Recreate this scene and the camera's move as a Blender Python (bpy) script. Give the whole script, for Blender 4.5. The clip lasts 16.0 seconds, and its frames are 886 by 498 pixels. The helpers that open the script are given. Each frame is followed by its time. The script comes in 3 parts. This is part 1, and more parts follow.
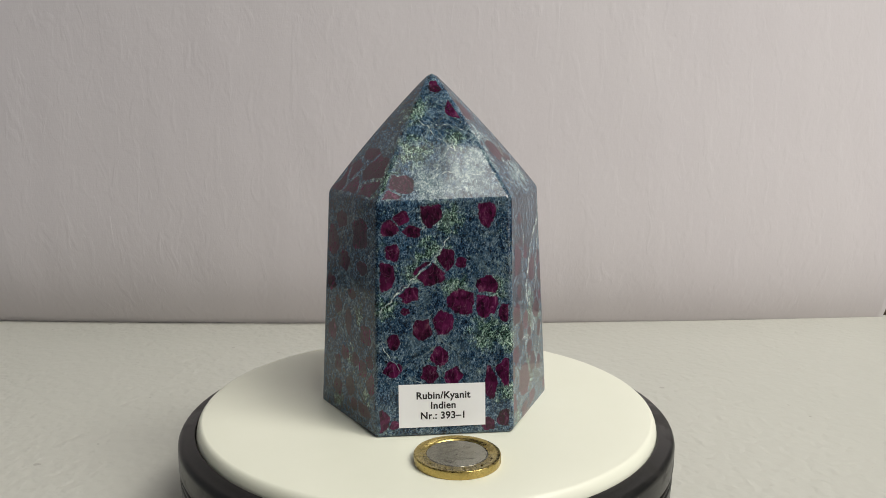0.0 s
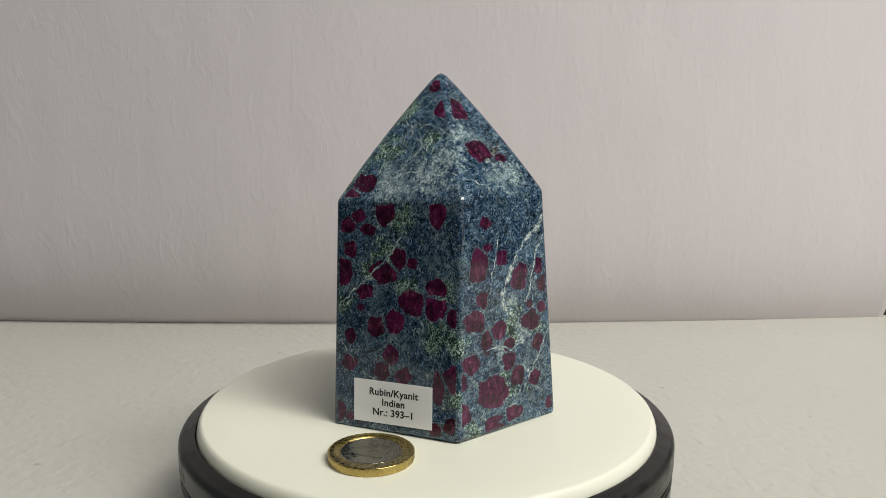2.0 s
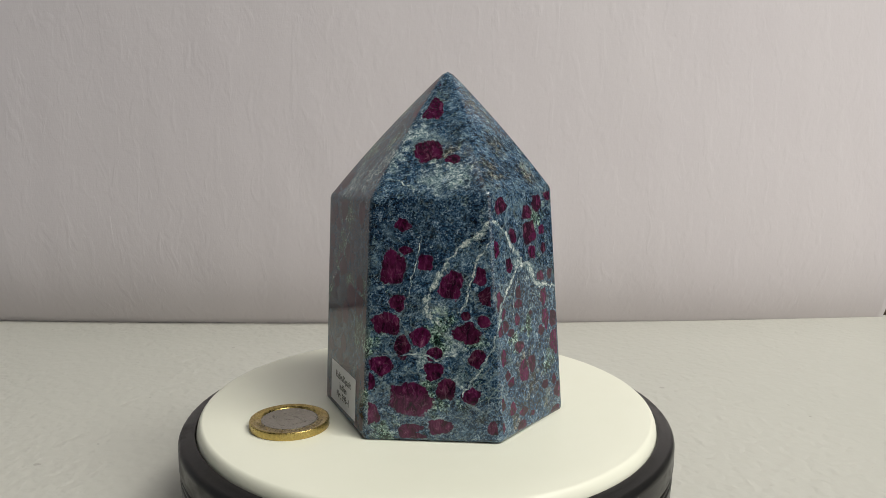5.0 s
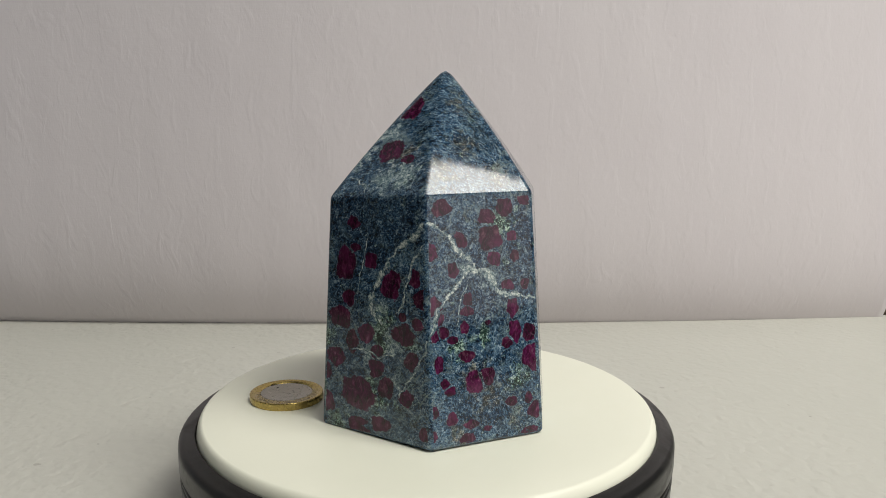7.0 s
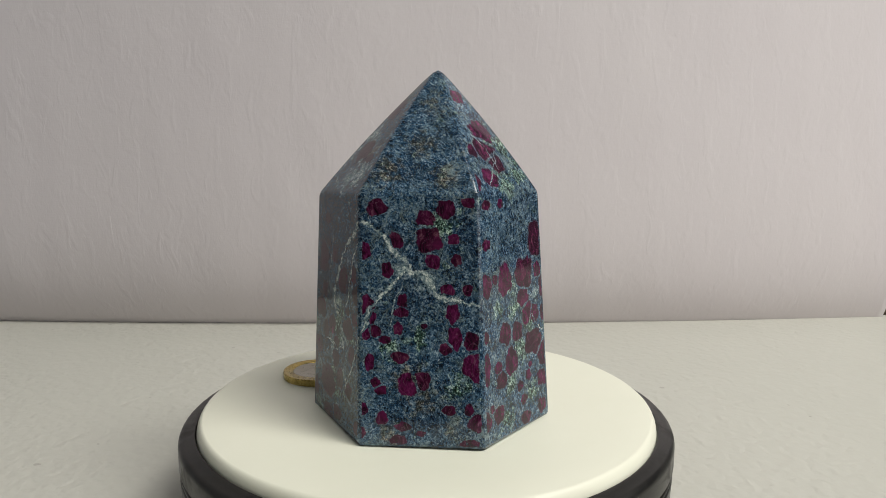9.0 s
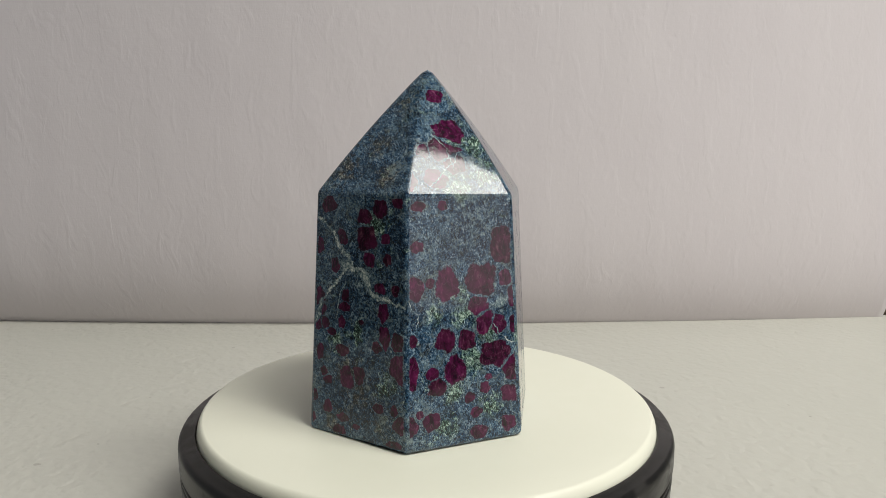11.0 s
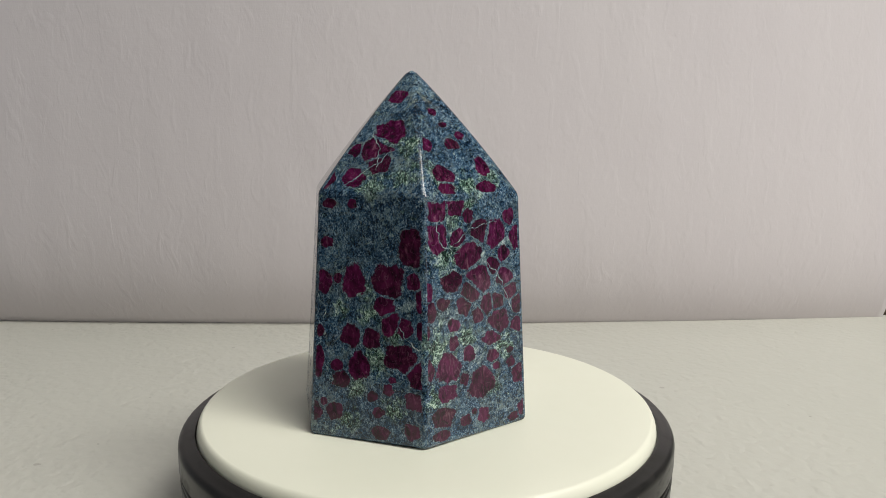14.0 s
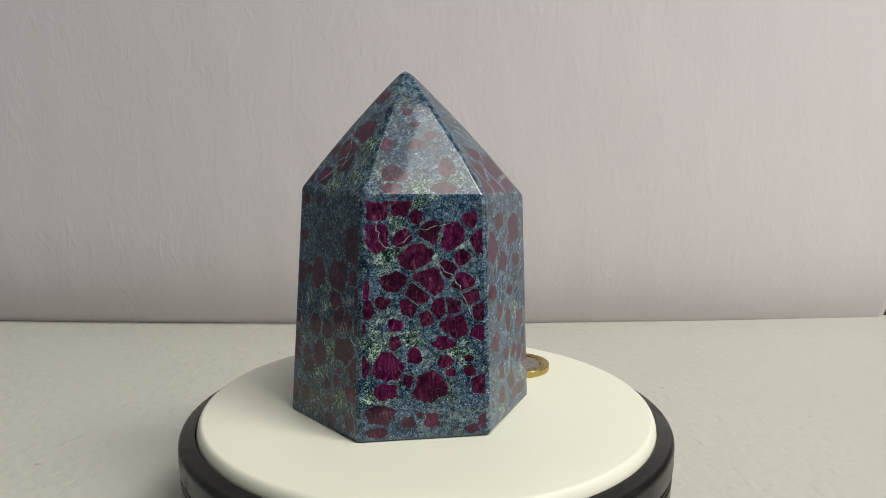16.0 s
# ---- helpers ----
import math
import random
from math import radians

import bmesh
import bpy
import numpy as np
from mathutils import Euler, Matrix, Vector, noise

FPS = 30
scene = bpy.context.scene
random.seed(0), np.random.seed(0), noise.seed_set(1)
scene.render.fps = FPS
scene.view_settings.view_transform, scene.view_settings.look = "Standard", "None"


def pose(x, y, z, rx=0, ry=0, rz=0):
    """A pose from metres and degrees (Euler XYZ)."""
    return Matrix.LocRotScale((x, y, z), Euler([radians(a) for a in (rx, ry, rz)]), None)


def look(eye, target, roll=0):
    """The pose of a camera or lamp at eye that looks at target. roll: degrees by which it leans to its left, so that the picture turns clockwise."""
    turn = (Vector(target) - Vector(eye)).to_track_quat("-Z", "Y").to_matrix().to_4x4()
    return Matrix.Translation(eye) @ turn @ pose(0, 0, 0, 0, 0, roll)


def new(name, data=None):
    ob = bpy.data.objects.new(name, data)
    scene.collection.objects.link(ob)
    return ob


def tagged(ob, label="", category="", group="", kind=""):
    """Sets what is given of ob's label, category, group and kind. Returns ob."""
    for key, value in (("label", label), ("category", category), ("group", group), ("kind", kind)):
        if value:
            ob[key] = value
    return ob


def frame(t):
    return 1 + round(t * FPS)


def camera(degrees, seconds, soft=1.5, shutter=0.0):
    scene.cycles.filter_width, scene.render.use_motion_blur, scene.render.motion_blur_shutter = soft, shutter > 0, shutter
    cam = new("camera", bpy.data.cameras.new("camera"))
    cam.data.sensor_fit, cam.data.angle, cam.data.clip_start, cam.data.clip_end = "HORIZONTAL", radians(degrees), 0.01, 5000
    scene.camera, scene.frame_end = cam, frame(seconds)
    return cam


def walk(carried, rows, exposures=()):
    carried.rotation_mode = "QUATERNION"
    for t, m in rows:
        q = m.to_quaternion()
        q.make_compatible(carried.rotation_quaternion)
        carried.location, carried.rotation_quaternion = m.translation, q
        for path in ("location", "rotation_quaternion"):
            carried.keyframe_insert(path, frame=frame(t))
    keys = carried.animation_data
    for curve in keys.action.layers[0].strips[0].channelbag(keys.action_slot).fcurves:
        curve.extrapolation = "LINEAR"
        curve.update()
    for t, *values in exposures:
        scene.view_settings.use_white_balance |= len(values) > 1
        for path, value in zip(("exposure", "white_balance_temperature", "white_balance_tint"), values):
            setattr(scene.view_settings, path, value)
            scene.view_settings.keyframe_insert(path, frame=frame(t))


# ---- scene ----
cam = camera(57.76, 16.0, soft=0.75)
EYE = (0.0, -0.2484, 0.0839)
FORWARD = (0.0203, 0.99026, -0.13775)
VIEW = look(EYE, [e + f for e, f in zip(EYE, FORWARD)], -0.04)
walk(cam, [(0.0, VIEW), (16.0, VIEW)], exposures=[(0.0, 0.215), (16.0, 0.215)])

TURN_PER_SECOND = -14.667      # degrees, clockwise from above
MM = 0.001
TABLE_Z = -0.030               # the platter's top is z = 0

# ---- light: one broad lamp overhead, and the room's own weak daylight ----
world = bpy.data.worlds.new("world")
scene.world = world
world.use_nodes = True
world.node_tree.nodes["Background"].inputs["Color"].default_value = (0.8, 0.85, 1.0, 1)
world.node_tree.nodes["Background"].inputs["Strength"].default_value = 0.3


def area_lamp(name, eye, target, size_x, size_y, watts, colour):
    data = bpy.data.lights.new(name, "AREA")
    data.shape, data.size, data.size_y = "RECTANGLE", size_x, size_y
    data.energy, data.color = watts, colour
    ob = new(name, data)
    ob.matrix_world = look(eye, target)
    return ob


LAMP_Y, LAMP_Z = -0.591, 1.31
for lamp_name, x0, x1, watts in (("ceiling_lamp", 0.60, 1.47, 23.8), ("ceiling_glow", 0.405, 0.60, 3.6), ("ceiling_glow", 0.21, 0.405, 2.1), ("ceiling_glow", -0.075, 0.21, 0.85)):
    mid_x = (x0 + x1) / 2
    area_lamp(lamp_name, (mid_x, LAMP_Y, LAMP_Z), (mid_x, LAMP_Y + 0.001, 0.0), x1 - x0, 0.648, watts, (1.0, 0.985, 0.92))
area_lamp("window_light", (0.95, -0.80, 0.28), (0.0, 0.0, 0.10), 0.75, 0.76, 2.1, (1.0, 0.92, 0.87))


# ---- materials ----
def material(name):
    m = bpy.data.materials.new(name)
    m.use_nodes = True
    nt = m.node_tree
    return m, nt, nt.nodes["Principled BSDF"]


def node(nt, kind, **values):
    n = nt.nodes.new(kind)
    for key, value in values.items():
        n.inputs[key.replace("_", " ")].default_value = value
    return n


def coords(nt, scale=(1, 1, 1), turn=(0, 0, 0)):
    tc = nt.nodes.new("ShaderNodeTexCoord")
    mp = node(nt, "ShaderNodeMapping", Scale=scale, Rotation=turn)
    nt.links.new(tc.outputs["Object"], mp.inputs["Vector"])
    return mp.outputs["Vector"]


def noise_at(nt, vector, scale, detail=3.0, rough=0.55, distortion=0.0):
    n = node(nt, "ShaderNodeTexNoise", Scale=scale, Detail=detail, Roughness=rough, Distortion=distortion)
    nt.links.new(vector, n.inputs["Vector"])
    return n.outputs["Fac"]


def ramp(nt, fac, stops):
    n = nt.nodes.new("ShaderNodeValToRGB")
    el = n.color_ramp.elements
    while len(el) < len(stops):
        el.new(0.5)
    for e, (p, c) in zip(el, stops):
        e.position, e.color = p, (*c, 1) if len(c) == 3 else c
    nt.links.new(fac, n.inputs["Fac"])
    return n.outputs["Color"]


def mix(nt, fac, a, b):
    n = nt.nodes.new("ShaderNodeMix")
    n.data_type = "RGBA"
    for value, slot in ((fac, 0), (a, 6), (b, 7)):
        if isinstance(value, bpy.types.NodeSocket):
            nt.links.new(value, n.inputs[slot])
        else:
            n.inputs[slot].default_value = (*value, 1) if isinstance(value, tuple) else value
    return n.outputs[2]


def arith(nt, op, a, b, clamp=False):
    n = nt.nodes.new("ShaderNodeMath")
    n.operation, n.use_clamp = op, clamp
    for i, value in enumerate((a, b)):
        if isinstance(value, bpy.types.NodeSocket):
            nt.links.new(value, n.inputs[i])
        else:
            n.inputs[i].default_value = value
    return n.outputs[0]


def bump(nt, bsdf, height, strength, distance):
    n = node(nt, "ShaderNodeBump", Strength=strength, Distance=distance)
    nt.links.new(height, n.inputs["Height"])
    nt.links.new(n.outputs["Normal"], bsdf.inputs["Normal"])
    return n


def wall_material():
    m, nt, b = material("wallpaper")
    v = coords(nt)
    fibre = arith(nt, "MULTIPLY", noise_at(nt, coords(nt, (1, 1, 0.5)), 300, 3, 0.55, 0.4), 0.55)
    ripple = ramp(nt, noise_at(nt, coords(nt, (1, 1, 0.42), (0, 0.12, 0)), 120, 2.5, 0.5, 0.6), [(0.50, (0, 0, 0)), (0.78, (1.0,) * 3)])
    fibre = arith(nt, "ADD", fibre, arith(nt, "MULTIPLY", ripple, 0.8))
    weave = noise_at(nt, coords(nt, (1, 1, 0.35)), 1400, 2)
    thread = noise_at(nt, coords(nt, (0.2, 1, 1)), 1100, 2)
    stain = noise_at(nt, v, 14, 3)
    col = mix(nt, stain, (0.645, 0.60, 0.625), (0.675, 0.635, 0.65))
    nt.links.new(mix(nt, arith(nt, "MULTIPLY", weave, 0.2), col, (0.52, 0.485, 0.495)), b.inputs["Base Color"])
    b.inputs["Roughness"].default_value = 0.75
    h = arith(nt, "ADD", arith(nt, "MULTIPLY", fibre, 1.0), arith(nt, "MULTIPLY", arith(nt, "ADD", weave, thread), 0.16))
    bump(nt, b, h, 0.15, 0.0010)
    return m


def table_material():
    m, nt, b = material("white_table_coating")
    lumps = noise_at(nt, coords(nt, (1.0, 0.8, 1), (0, 0, 0.6)), 240, 1.5, 0.45, 0.2)
    fine = noise_at(nt, coords(nt), 1500, 2)
    stain = noise_at(nt, coords(nt), 9, 3)
    specks = ramp(nt, noise_at(nt, coords(nt), 190, 1.5, 0.4), [(0.0, (1, 1, 1)), (0.205, (1, 1, 1)), (0.225, (0, 0, 0))])
    col = mix(nt, stain, (0.52, 0.515, 0.465), (0.56, 0.55, 0.50))
    nt.links.new(mix(nt, arith(nt, "MULTIPLY", specks, 0.5), col, (0.3, 0.28, 0.25)), b.inputs["Base Color"])
    b.inputs["Roughness"].default_value = 0.6
    bump(nt, b, arith(nt, "ADD", lumps, arith(nt, "MULTIPLY", fine, 0.03)), 0.62, 0.0012)
    return m


def plain_paint(name, colour, rough=0.7):
    m, nt, b = material(name)
    f = noise_at(nt, coords(nt), 6, 4)
    nt.links.new(mix(nt, f, colour, tuple(c * 0.88 for c in colour)), b.inputs["Base Color"])
    b.inputs["Roughness"].default_value = rough
    return m


def cream_plastic():
    m, nt, b = material("cream_plastic")
    f = noise_at(nt, coords(nt), 40, 4)
    marks = ramp(nt, noise_at(nt, coords(nt, (1, 0.35, 1), (0, 0, 0.9)), 260, 1.0, 0.4), [(0.0, (1, 1, 1)), (0.19, (1, 1, 1)), (0.21, (0, 0, 0))])
    col = mix(nt, f, (0.79, 0.79, 0.665), (0.82, 0.815, 0.695))
    nt.links.new(mix(nt, arith(nt, "MULTIPLY", marks, 0.35), col, (0.45, 0.43, 0.38)), b.inputs["Base Color"])
    nt.links.new(ramp(nt, noise_at(nt, coords(nt), 120, 3), [(0.3, (0.38,) * 3), (0.7, (0.5,) * 3)]), b.inputs["Roughness"])
    b.inputs["Subsurface Weight"].default_value = 0.0
    bump(nt, b, noise_at(nt, coords(nt), 3000, 2), 0.06, 0.0002)
    return m


def black_plastic():
    m, nt, b = material("black_plastic")
    scuff = ramp(nt, noise_at(nt, coords(nt, (1, 1, 2)), 85, 5, 0.6, 0.6), [(0.5, (0, 0, 0)), (0.66, (1, 1, 1))])
    nt.links.new(mix(nt, arith(nt, "MULTIPLY", scuff, 0.6), (0.006, 0.0055, 0.005), (0.022, 0.020, 0.018)), b.inputs["Base Color"])
    nt.links.new(ramp(nt, scuff, [(0, (0.30,) * 3), (1, (0.5,) * 3)]), b.inputs["Roughness"])
    b.inputs["Specular IOR Level"].default_value = 0.35
    bump(nt, b, noise_at(nt, coords(nt), 2500, 2), 0.15, 0.0002)
    return m


def metal(name, colour, dark, rough, scale=900):
    m, nt, b = material(name)
    f = noise_at(nt, coords(nt), scale, 4)
    tarnish = noise_at(nt, coords(nt), 160, 3)
    nt.links.new(mix(nt, tarnish, colour, dark), b.inputs["Base Color"])
    b.inputs["Metallic"].default_value = 1.0
    nt.links.new(ramp(nt, f, [(0.3, (rough * 0.7,) * 3), (0.7, (rough * 1.4,) * 3)]), b.inputs["Roughness"])
    bump(nt, b, f, 0.12, 0.0002)
    return m


def rock_colour(nt):
    """Blue fibrous rock; the colour attribute says where it is green (r), pale (g) or brown (b)."""
    v = coords(nt)
    grain = noise_at(nt, coords(nt, (1, 1, 0.8), (0.3, 0.5, 0.2)), 2700, 4, 0.75, 0.4)
    cloud = noise_at(nt, v, 130, 5, 0.65, 0.6)
    tone = noise_at(nt, v, 420, 5, 0.7)
    fibre = noise_at(nt, coords(nt, (1, 0.3, 0.6), (0.2, 0.9, 0.5)), 1500, 3, 0.65, 0.8)
    flake = nt.nodes.new("ShaderNodeTexVoronoi")
    flake.inputs["Scale"].default_value = 3600
    nt.links.new(coords(nt, (1, 0.55, 0.8), (0.5, 0.8, 0.3)), flake.inputs["Vector"])
    chip = nt.nodes.new("ShaderNodeSeparateColor")
    nt.links.new(flake.outputs["Color"], chip.inputs["Color"])
    speck = arith(nt, "ADD", arith(nt, "MULTIPLY", grain, 0.48), arith(nt, "MULTIPLY", fibre, 0.40))
    speck = arith(nt, "ADD", speck, arith(nt, "MULTIPLY", chip.outputs["Red"], 0.12))
    swirl = noise_at(nt, coords(nt, (1, 0.7, 0.8), (0.9, 0.3, 0.6)), 280, 3, 0.55, 1.8)
    speck = arith(nt, "ADD", speck, arith(nt, "MULTIPLY", arith(nt, "SUBTRACT", swirl, 0.5), 0.24))
    blue = ramp(nt, speck, [(0.40, (0.002, 0.006, 0.014)), (0.465, (0.010, 0.029, 0.062)), (0.51, (0.026, 0.067, 0.128)), (0.56, (0.070, 0.138, 0.212)), (0.635, (0.29, 0.38, 0.43))])
    deep = ramp(nt, speck, [(0.42, (0.001, 0.003, 0.008)), (0.49, (0.006, 0.018, 0.042)), (0.55, (0.022, 0.052, 0.098)), (0.63, (0.17, 0.23, 0.27))])
    at = nt.nodes.new("ShaderNodeAttribute")
    at.attribute_name = "patch"
    shade = arith(nt, "ADD", cloud, arith(nt, "MULTIPLY", at.outputs["Alpha"], 0.22))
    col = mix(nt, ramp(nt, shade, [(0.45, (0, 0, 0)), (0.58, (0.68,) * 3)]), blue, deep)
    mid = noise_at(nt, v, 240, 3, 0.6, 0.6)
    col = mix(nt, ramp(nt, mid, [(0.52, (0, 0, 0)), (0.68, (0.3,) * 3)]), col, (0.10, 0.16, 0.20))
    sep = nt.nodes.new("ShaderNodeSeparateColor")
    nt.links.new(at.outputs["Color"], sep.inputs["Color"])
    stray = ramp(nt, noise_at(nt, v, 130, 4, 0.6, 0.8), [(0.54, (0, 0, 0)), (0.75, (0.45, 0.45, 0.45))])
    green = ramp(nt, speck, [(0.43, (0.002, 0.008, 0.006)), (0.49, (0.022, 0.052, 0.042)), (0.53, (0.085, 0.155, 0.118)), (0.59, (0.36, 0.50, 0.41)), (0.66, (0.60, 0.68, 0.60))])
    pale = ramp(nt, speck, [(0.38, (0.02, 0.045, 0.07)), (0.49, (0.13, 0.205, 0.235)), (0.61, (0.54, 0.60, 0.58))])
    brown = ramp(nt, speck, [(0.40, (0.005, 0.007, 0.009)), (0.51, (0.036, 0.037, 0.034)), (0.64, (0.32, 0.30, 0.25))])

    def where(channel, gain, extra=None):
        f = arith(nt, "MULTIPLY", channel, gain)
        if extra:
            f = arith(nt, "ADD", f, extra)
        f = arith(nt, "ADD", f, arith(nt, "MULTIPLY", arith(nt, "SUBTRACT", tone, 0.5), 3.0))
        return ramp(nt, f, [(0.35, (0, 0, 0)), (0.85, (1, 1, 1))])

    col = mix(nt, where(sep.outputs["Blue"], 0.75), col, brown)
    col = mix(nt, where(sep.outputs["Green"], 0.9), col, pale)
    col = mix(nt, where(sep.outputs["Red"], 0.95, stray), col, green)
    glint = ramp(nt, noise_at(nt, coords(nt, (1, 1, 0.6), (0.4, 0.1, 0.9)), 2700, 1.0, 0.5), [(0.67, (0, 0, 0)), (0.75, (0.6,) * 3)])
    glint = arith(nt, "MULTIPLY", glint, ramp(nt, noise_at(nt, v, 150, 3, 0.6), [(0.40, (0.15,) * 3), (0.62, (1, 1, 1))]))
    col = mix(nt, glint, col, (0.50, 0.56, 0.56))
    # tangled pale wisps in clumps
    wisp = noise_at(nt, coords(nt, (1, 0.6, 0.7), (0.3, 0.6, 0.2)), 420, 4, 0.62, 1.6)
    wisp = ramp(nt, wisp, [(0.470, (0, 0, 0)), (0.5, (0.62,) * 3), (0.530, (0, 0, 0))])
    wisp = arith(nt, "MULTIPLY", wisp, ramp(nt, noise_at(nt, v, 95, 3, 0.6, 0.5), [(0.48, (0, 0, 0)), (0.60, (1, 1, 1))]))
    col = mix(nt, wisp, col, mix(nt, tone, (0.16, 0.24, 0.28), (0.30, 0.38, 0.33)))
    # thin pale threads between the grains
    thread = noise_at(nt, v, 170, 3, 0.55, 1.0)
    line = ramp(nt, thread, [(0.488, (0, 0, 0)), (0.5, (0.4, 0.4, 0.4)), (0.512, (0, 0, 0))])
    col = mix(nt, line, col, (0.17, 0.23, 0.24))
    cells = nt.nodes.new("ShaderNodeTexVoronoi")
    cells.feature = "DISTANCE_TO_EDGE"
    cells.inputs["Scale"].default_value = 150
    warp = nt.nodes.new("ShaderNodeMix")
    warp.data_type = "VECTOR"
    warp.inputs[0].default_value = 0.006
    nt.links.new(v, warp.inputs[4])
    wob = node(nt, "ShaderNodeTexNoise", Scale=260.0, Detail=3.0)
    nt.links.new(v, wob.inputs["Vector"])
    nt.links.new(wob.outputs["Color"], warp.inputs[5])
    nt.links.new(warp.outputs[1], cells.inputs["Vector"])
    net = ramp(nt, cells.outputs["Distance"], [(0.0, (1, 1, 1)), (0.05, (0, 0, 0))])
    net = arith(nt, "MULTIPLY", net, ramp(nt, noise_at(nt, v, 60, 3), [(0.48, (0, 0, 0)), (0.66, (0.55,) * 3)]))
    col = mix(nt, net, col, (0.24, 0.30, 0.29))
    return col


def polish_and_wear(nt, b):
    v = coords(nt)
    b.inputs["IOR"].default_value = 1.47
    wear = noise_at(nt, v, 900, 4, 0.7)
    nt.links.new(ramp(nt, wear, [(0.40, (0.055,) * 3), (0.58, (0.085,) * 3), (0.68, (0.20,) * 3)]), b.inputs["Roughness"])
    pits = ramp(nt, noise_at(nt, v, 650, 3, 0.6), [(0.28, (0, 0, 0)), (0.36, (1, 1, 1))])
    bump(nt, b, arith(nt, "ADD", noise_at(nt, v, 60, 2), arith(nt, "MULTIPLY", pits, 0.06)), 0.2, 0.0004)


def kyanite():
    m, nt, b = material("kyanite_rock")
    nt.links.new(rock_colour(nt), b.inputs["Base Color"])
    polish_and_wear(nt, b)
    return m


def ruby_material():
    """Dark red crystals in the blue rock; the rim attribute runs from 0 at the centre to 1 at the outline."""
    m, nt, b = material("ruby_crystal")
    v = coords(nt)
    info = nt.nodes.new("ShaderNodeObjectInfo")
    grain = noise_at(nt, coords(nt, (1, 1, 0.5), (0.6, 0.2, 0.4)), 620, 5, 0.72, 0.8)
    red = ramp(nt, grain, [(0.34, (0.010, 0.0010, 0.007)), (0.48, (0.040, 0.003, 0.023)), (0.60, (0.100, 0.010, 0.058)), (0.74, (0.28, 0.11, 0.19))])
    dull = ramp(nt, grain, [(0.34, (0.007, 0.0015, 0.006)), (0.55, (0.036, 0.005, 0.019)), (0.76, (0.16, 0.07, 0.09))])
    col = mix(nt, info.outputs["Random"], red, dull)
    glow = ramp(nt, noise_at(nt, v, 210, 3, 0.6, 0.5), [(0.50, (0, 0, 0)), (0.72, (0.55,) * 3)])
    col = mix(nt, glow, col, (0.125, 0.012, 0.066))
    crack = ramp(nt, noise_at(nt, coords(nt, (1, 1, 0.6), (0.2, 0.7, 0)), 230, 2, 0.5, 1.5), [(0.490, (0, 0, 0)), (0.5, (0.4,) * 3), (0.510, (0, 0, 0))])
    col = mix(nt, crack, col, (0.20, 0.11, 0.15))
    at = nt.nodes.new("ShaderNodeAttribute")
    at.attribute_name = "rim"
    f = arith(nt, "ADD", at.outputs["Fac"], arith(nt, "MULTIPLY", arith(nt, "SUBTRACT", noise_at(nt, v, 420, 3, 0.6), 0.5), 0.55))
    f = arith(nt, "ADD", f, arith(nt, "MULTIPLY", arith(nt, "SUBTRACT", noise_at(nt, v, 1500, 3, 0.65), 0.5), 0.30))
    rock = rock_colour(nt)
    seam = ramp(nt, f, [(0.84, (0, 0, 0)), (0.91, (1, 1, 1)), (1.02, (0, 0, 0))])
    seam = arith(nt, "MULTIPLY", seam, ramp(nt, noise_at(nt, v, 260, 3, 0.6), [(0.42, (0.03,) * 3), (0.66, (0.5,) * 3)]))
    rock = mix(nt, seam, rock, ramp(nt, noise_at(nt, v, 1900, 3), [(0.36, (0.03, 0.055, 0.07)), (0.50, (0.14, 0.20, 0.20)), (0.66, (0.42, 0.48, 0.44))]))
    nt.links.new(mix(nt, ramp(nt, f, [(0.83, (0, 0, 0)), (0.91, (1, 1, 1))]), col, rock), b.inputs["Base Color"])
    polish_and_wear(nt, b)
    return m


def vein_material():
    m, nt, b = material("pale_vein")
    v = coords(nt)
    g = noise_at(nt, v, 1300, 4, 0.68, 0.5)
    col = ramp(nt, g, [(0.38, (0.05, 0.095, 0.115)), (0.47, (0.17, 0.23, 0.24)), (0.54, (0.40, 0.46, 0.44)), (0.63, (0.66, 0.70, 0.66))])
    at = nt.nodes.new("ShaderNodeAttribute")
    at.attribute_name = "rim"
    f = arith(nt, "ADD", at.outputs["Fac"], arith(nt, "MULTIPLY", arith(nt, "SUBTRACT", noise_at(nt, v, 380, 4, 0.65), 0.5), 2.1))
    f = arith(nt, "ADD", f, arith(nt, "MULTIPLY", arith(nt, "SUBTRACT", noise_at(nt, v, 1700, 3, 0.65), 0.5), 1.1))
    nt.links.new(mix(nt, ramp(nt, f, [(0.26, (0, 0, 0)), (0.58, (1, 1, 1))]), col, rock_colour(nt)), b.inputs["Base Color"])
    polish_and_wear(nt, b)
    return m


def paper():
    m, nt, b = material("label_paper")
    f = noise_at(nt, coords(nt), 700, 3)
    nt.links.new(mix(nt, f, (0.88, 0.88, 0.89), (0.85, 0.855, 0.865)), b.inputs["Base Color"])
    b.inputs["Roughness"].default_value = 0.55
    return m


def ink():
    m, nt, b = material("black_ink")
    f = noise_at(nt, coords(nt), 2500, 2)
    nt.links.new(mix(nt, f, (0.012, 0.012, 0.014), (0.03, 0.03, 0.032)), b.inputs["Base Color"])
    b.inputs["Roughness"].default_value = 0.5
    return m


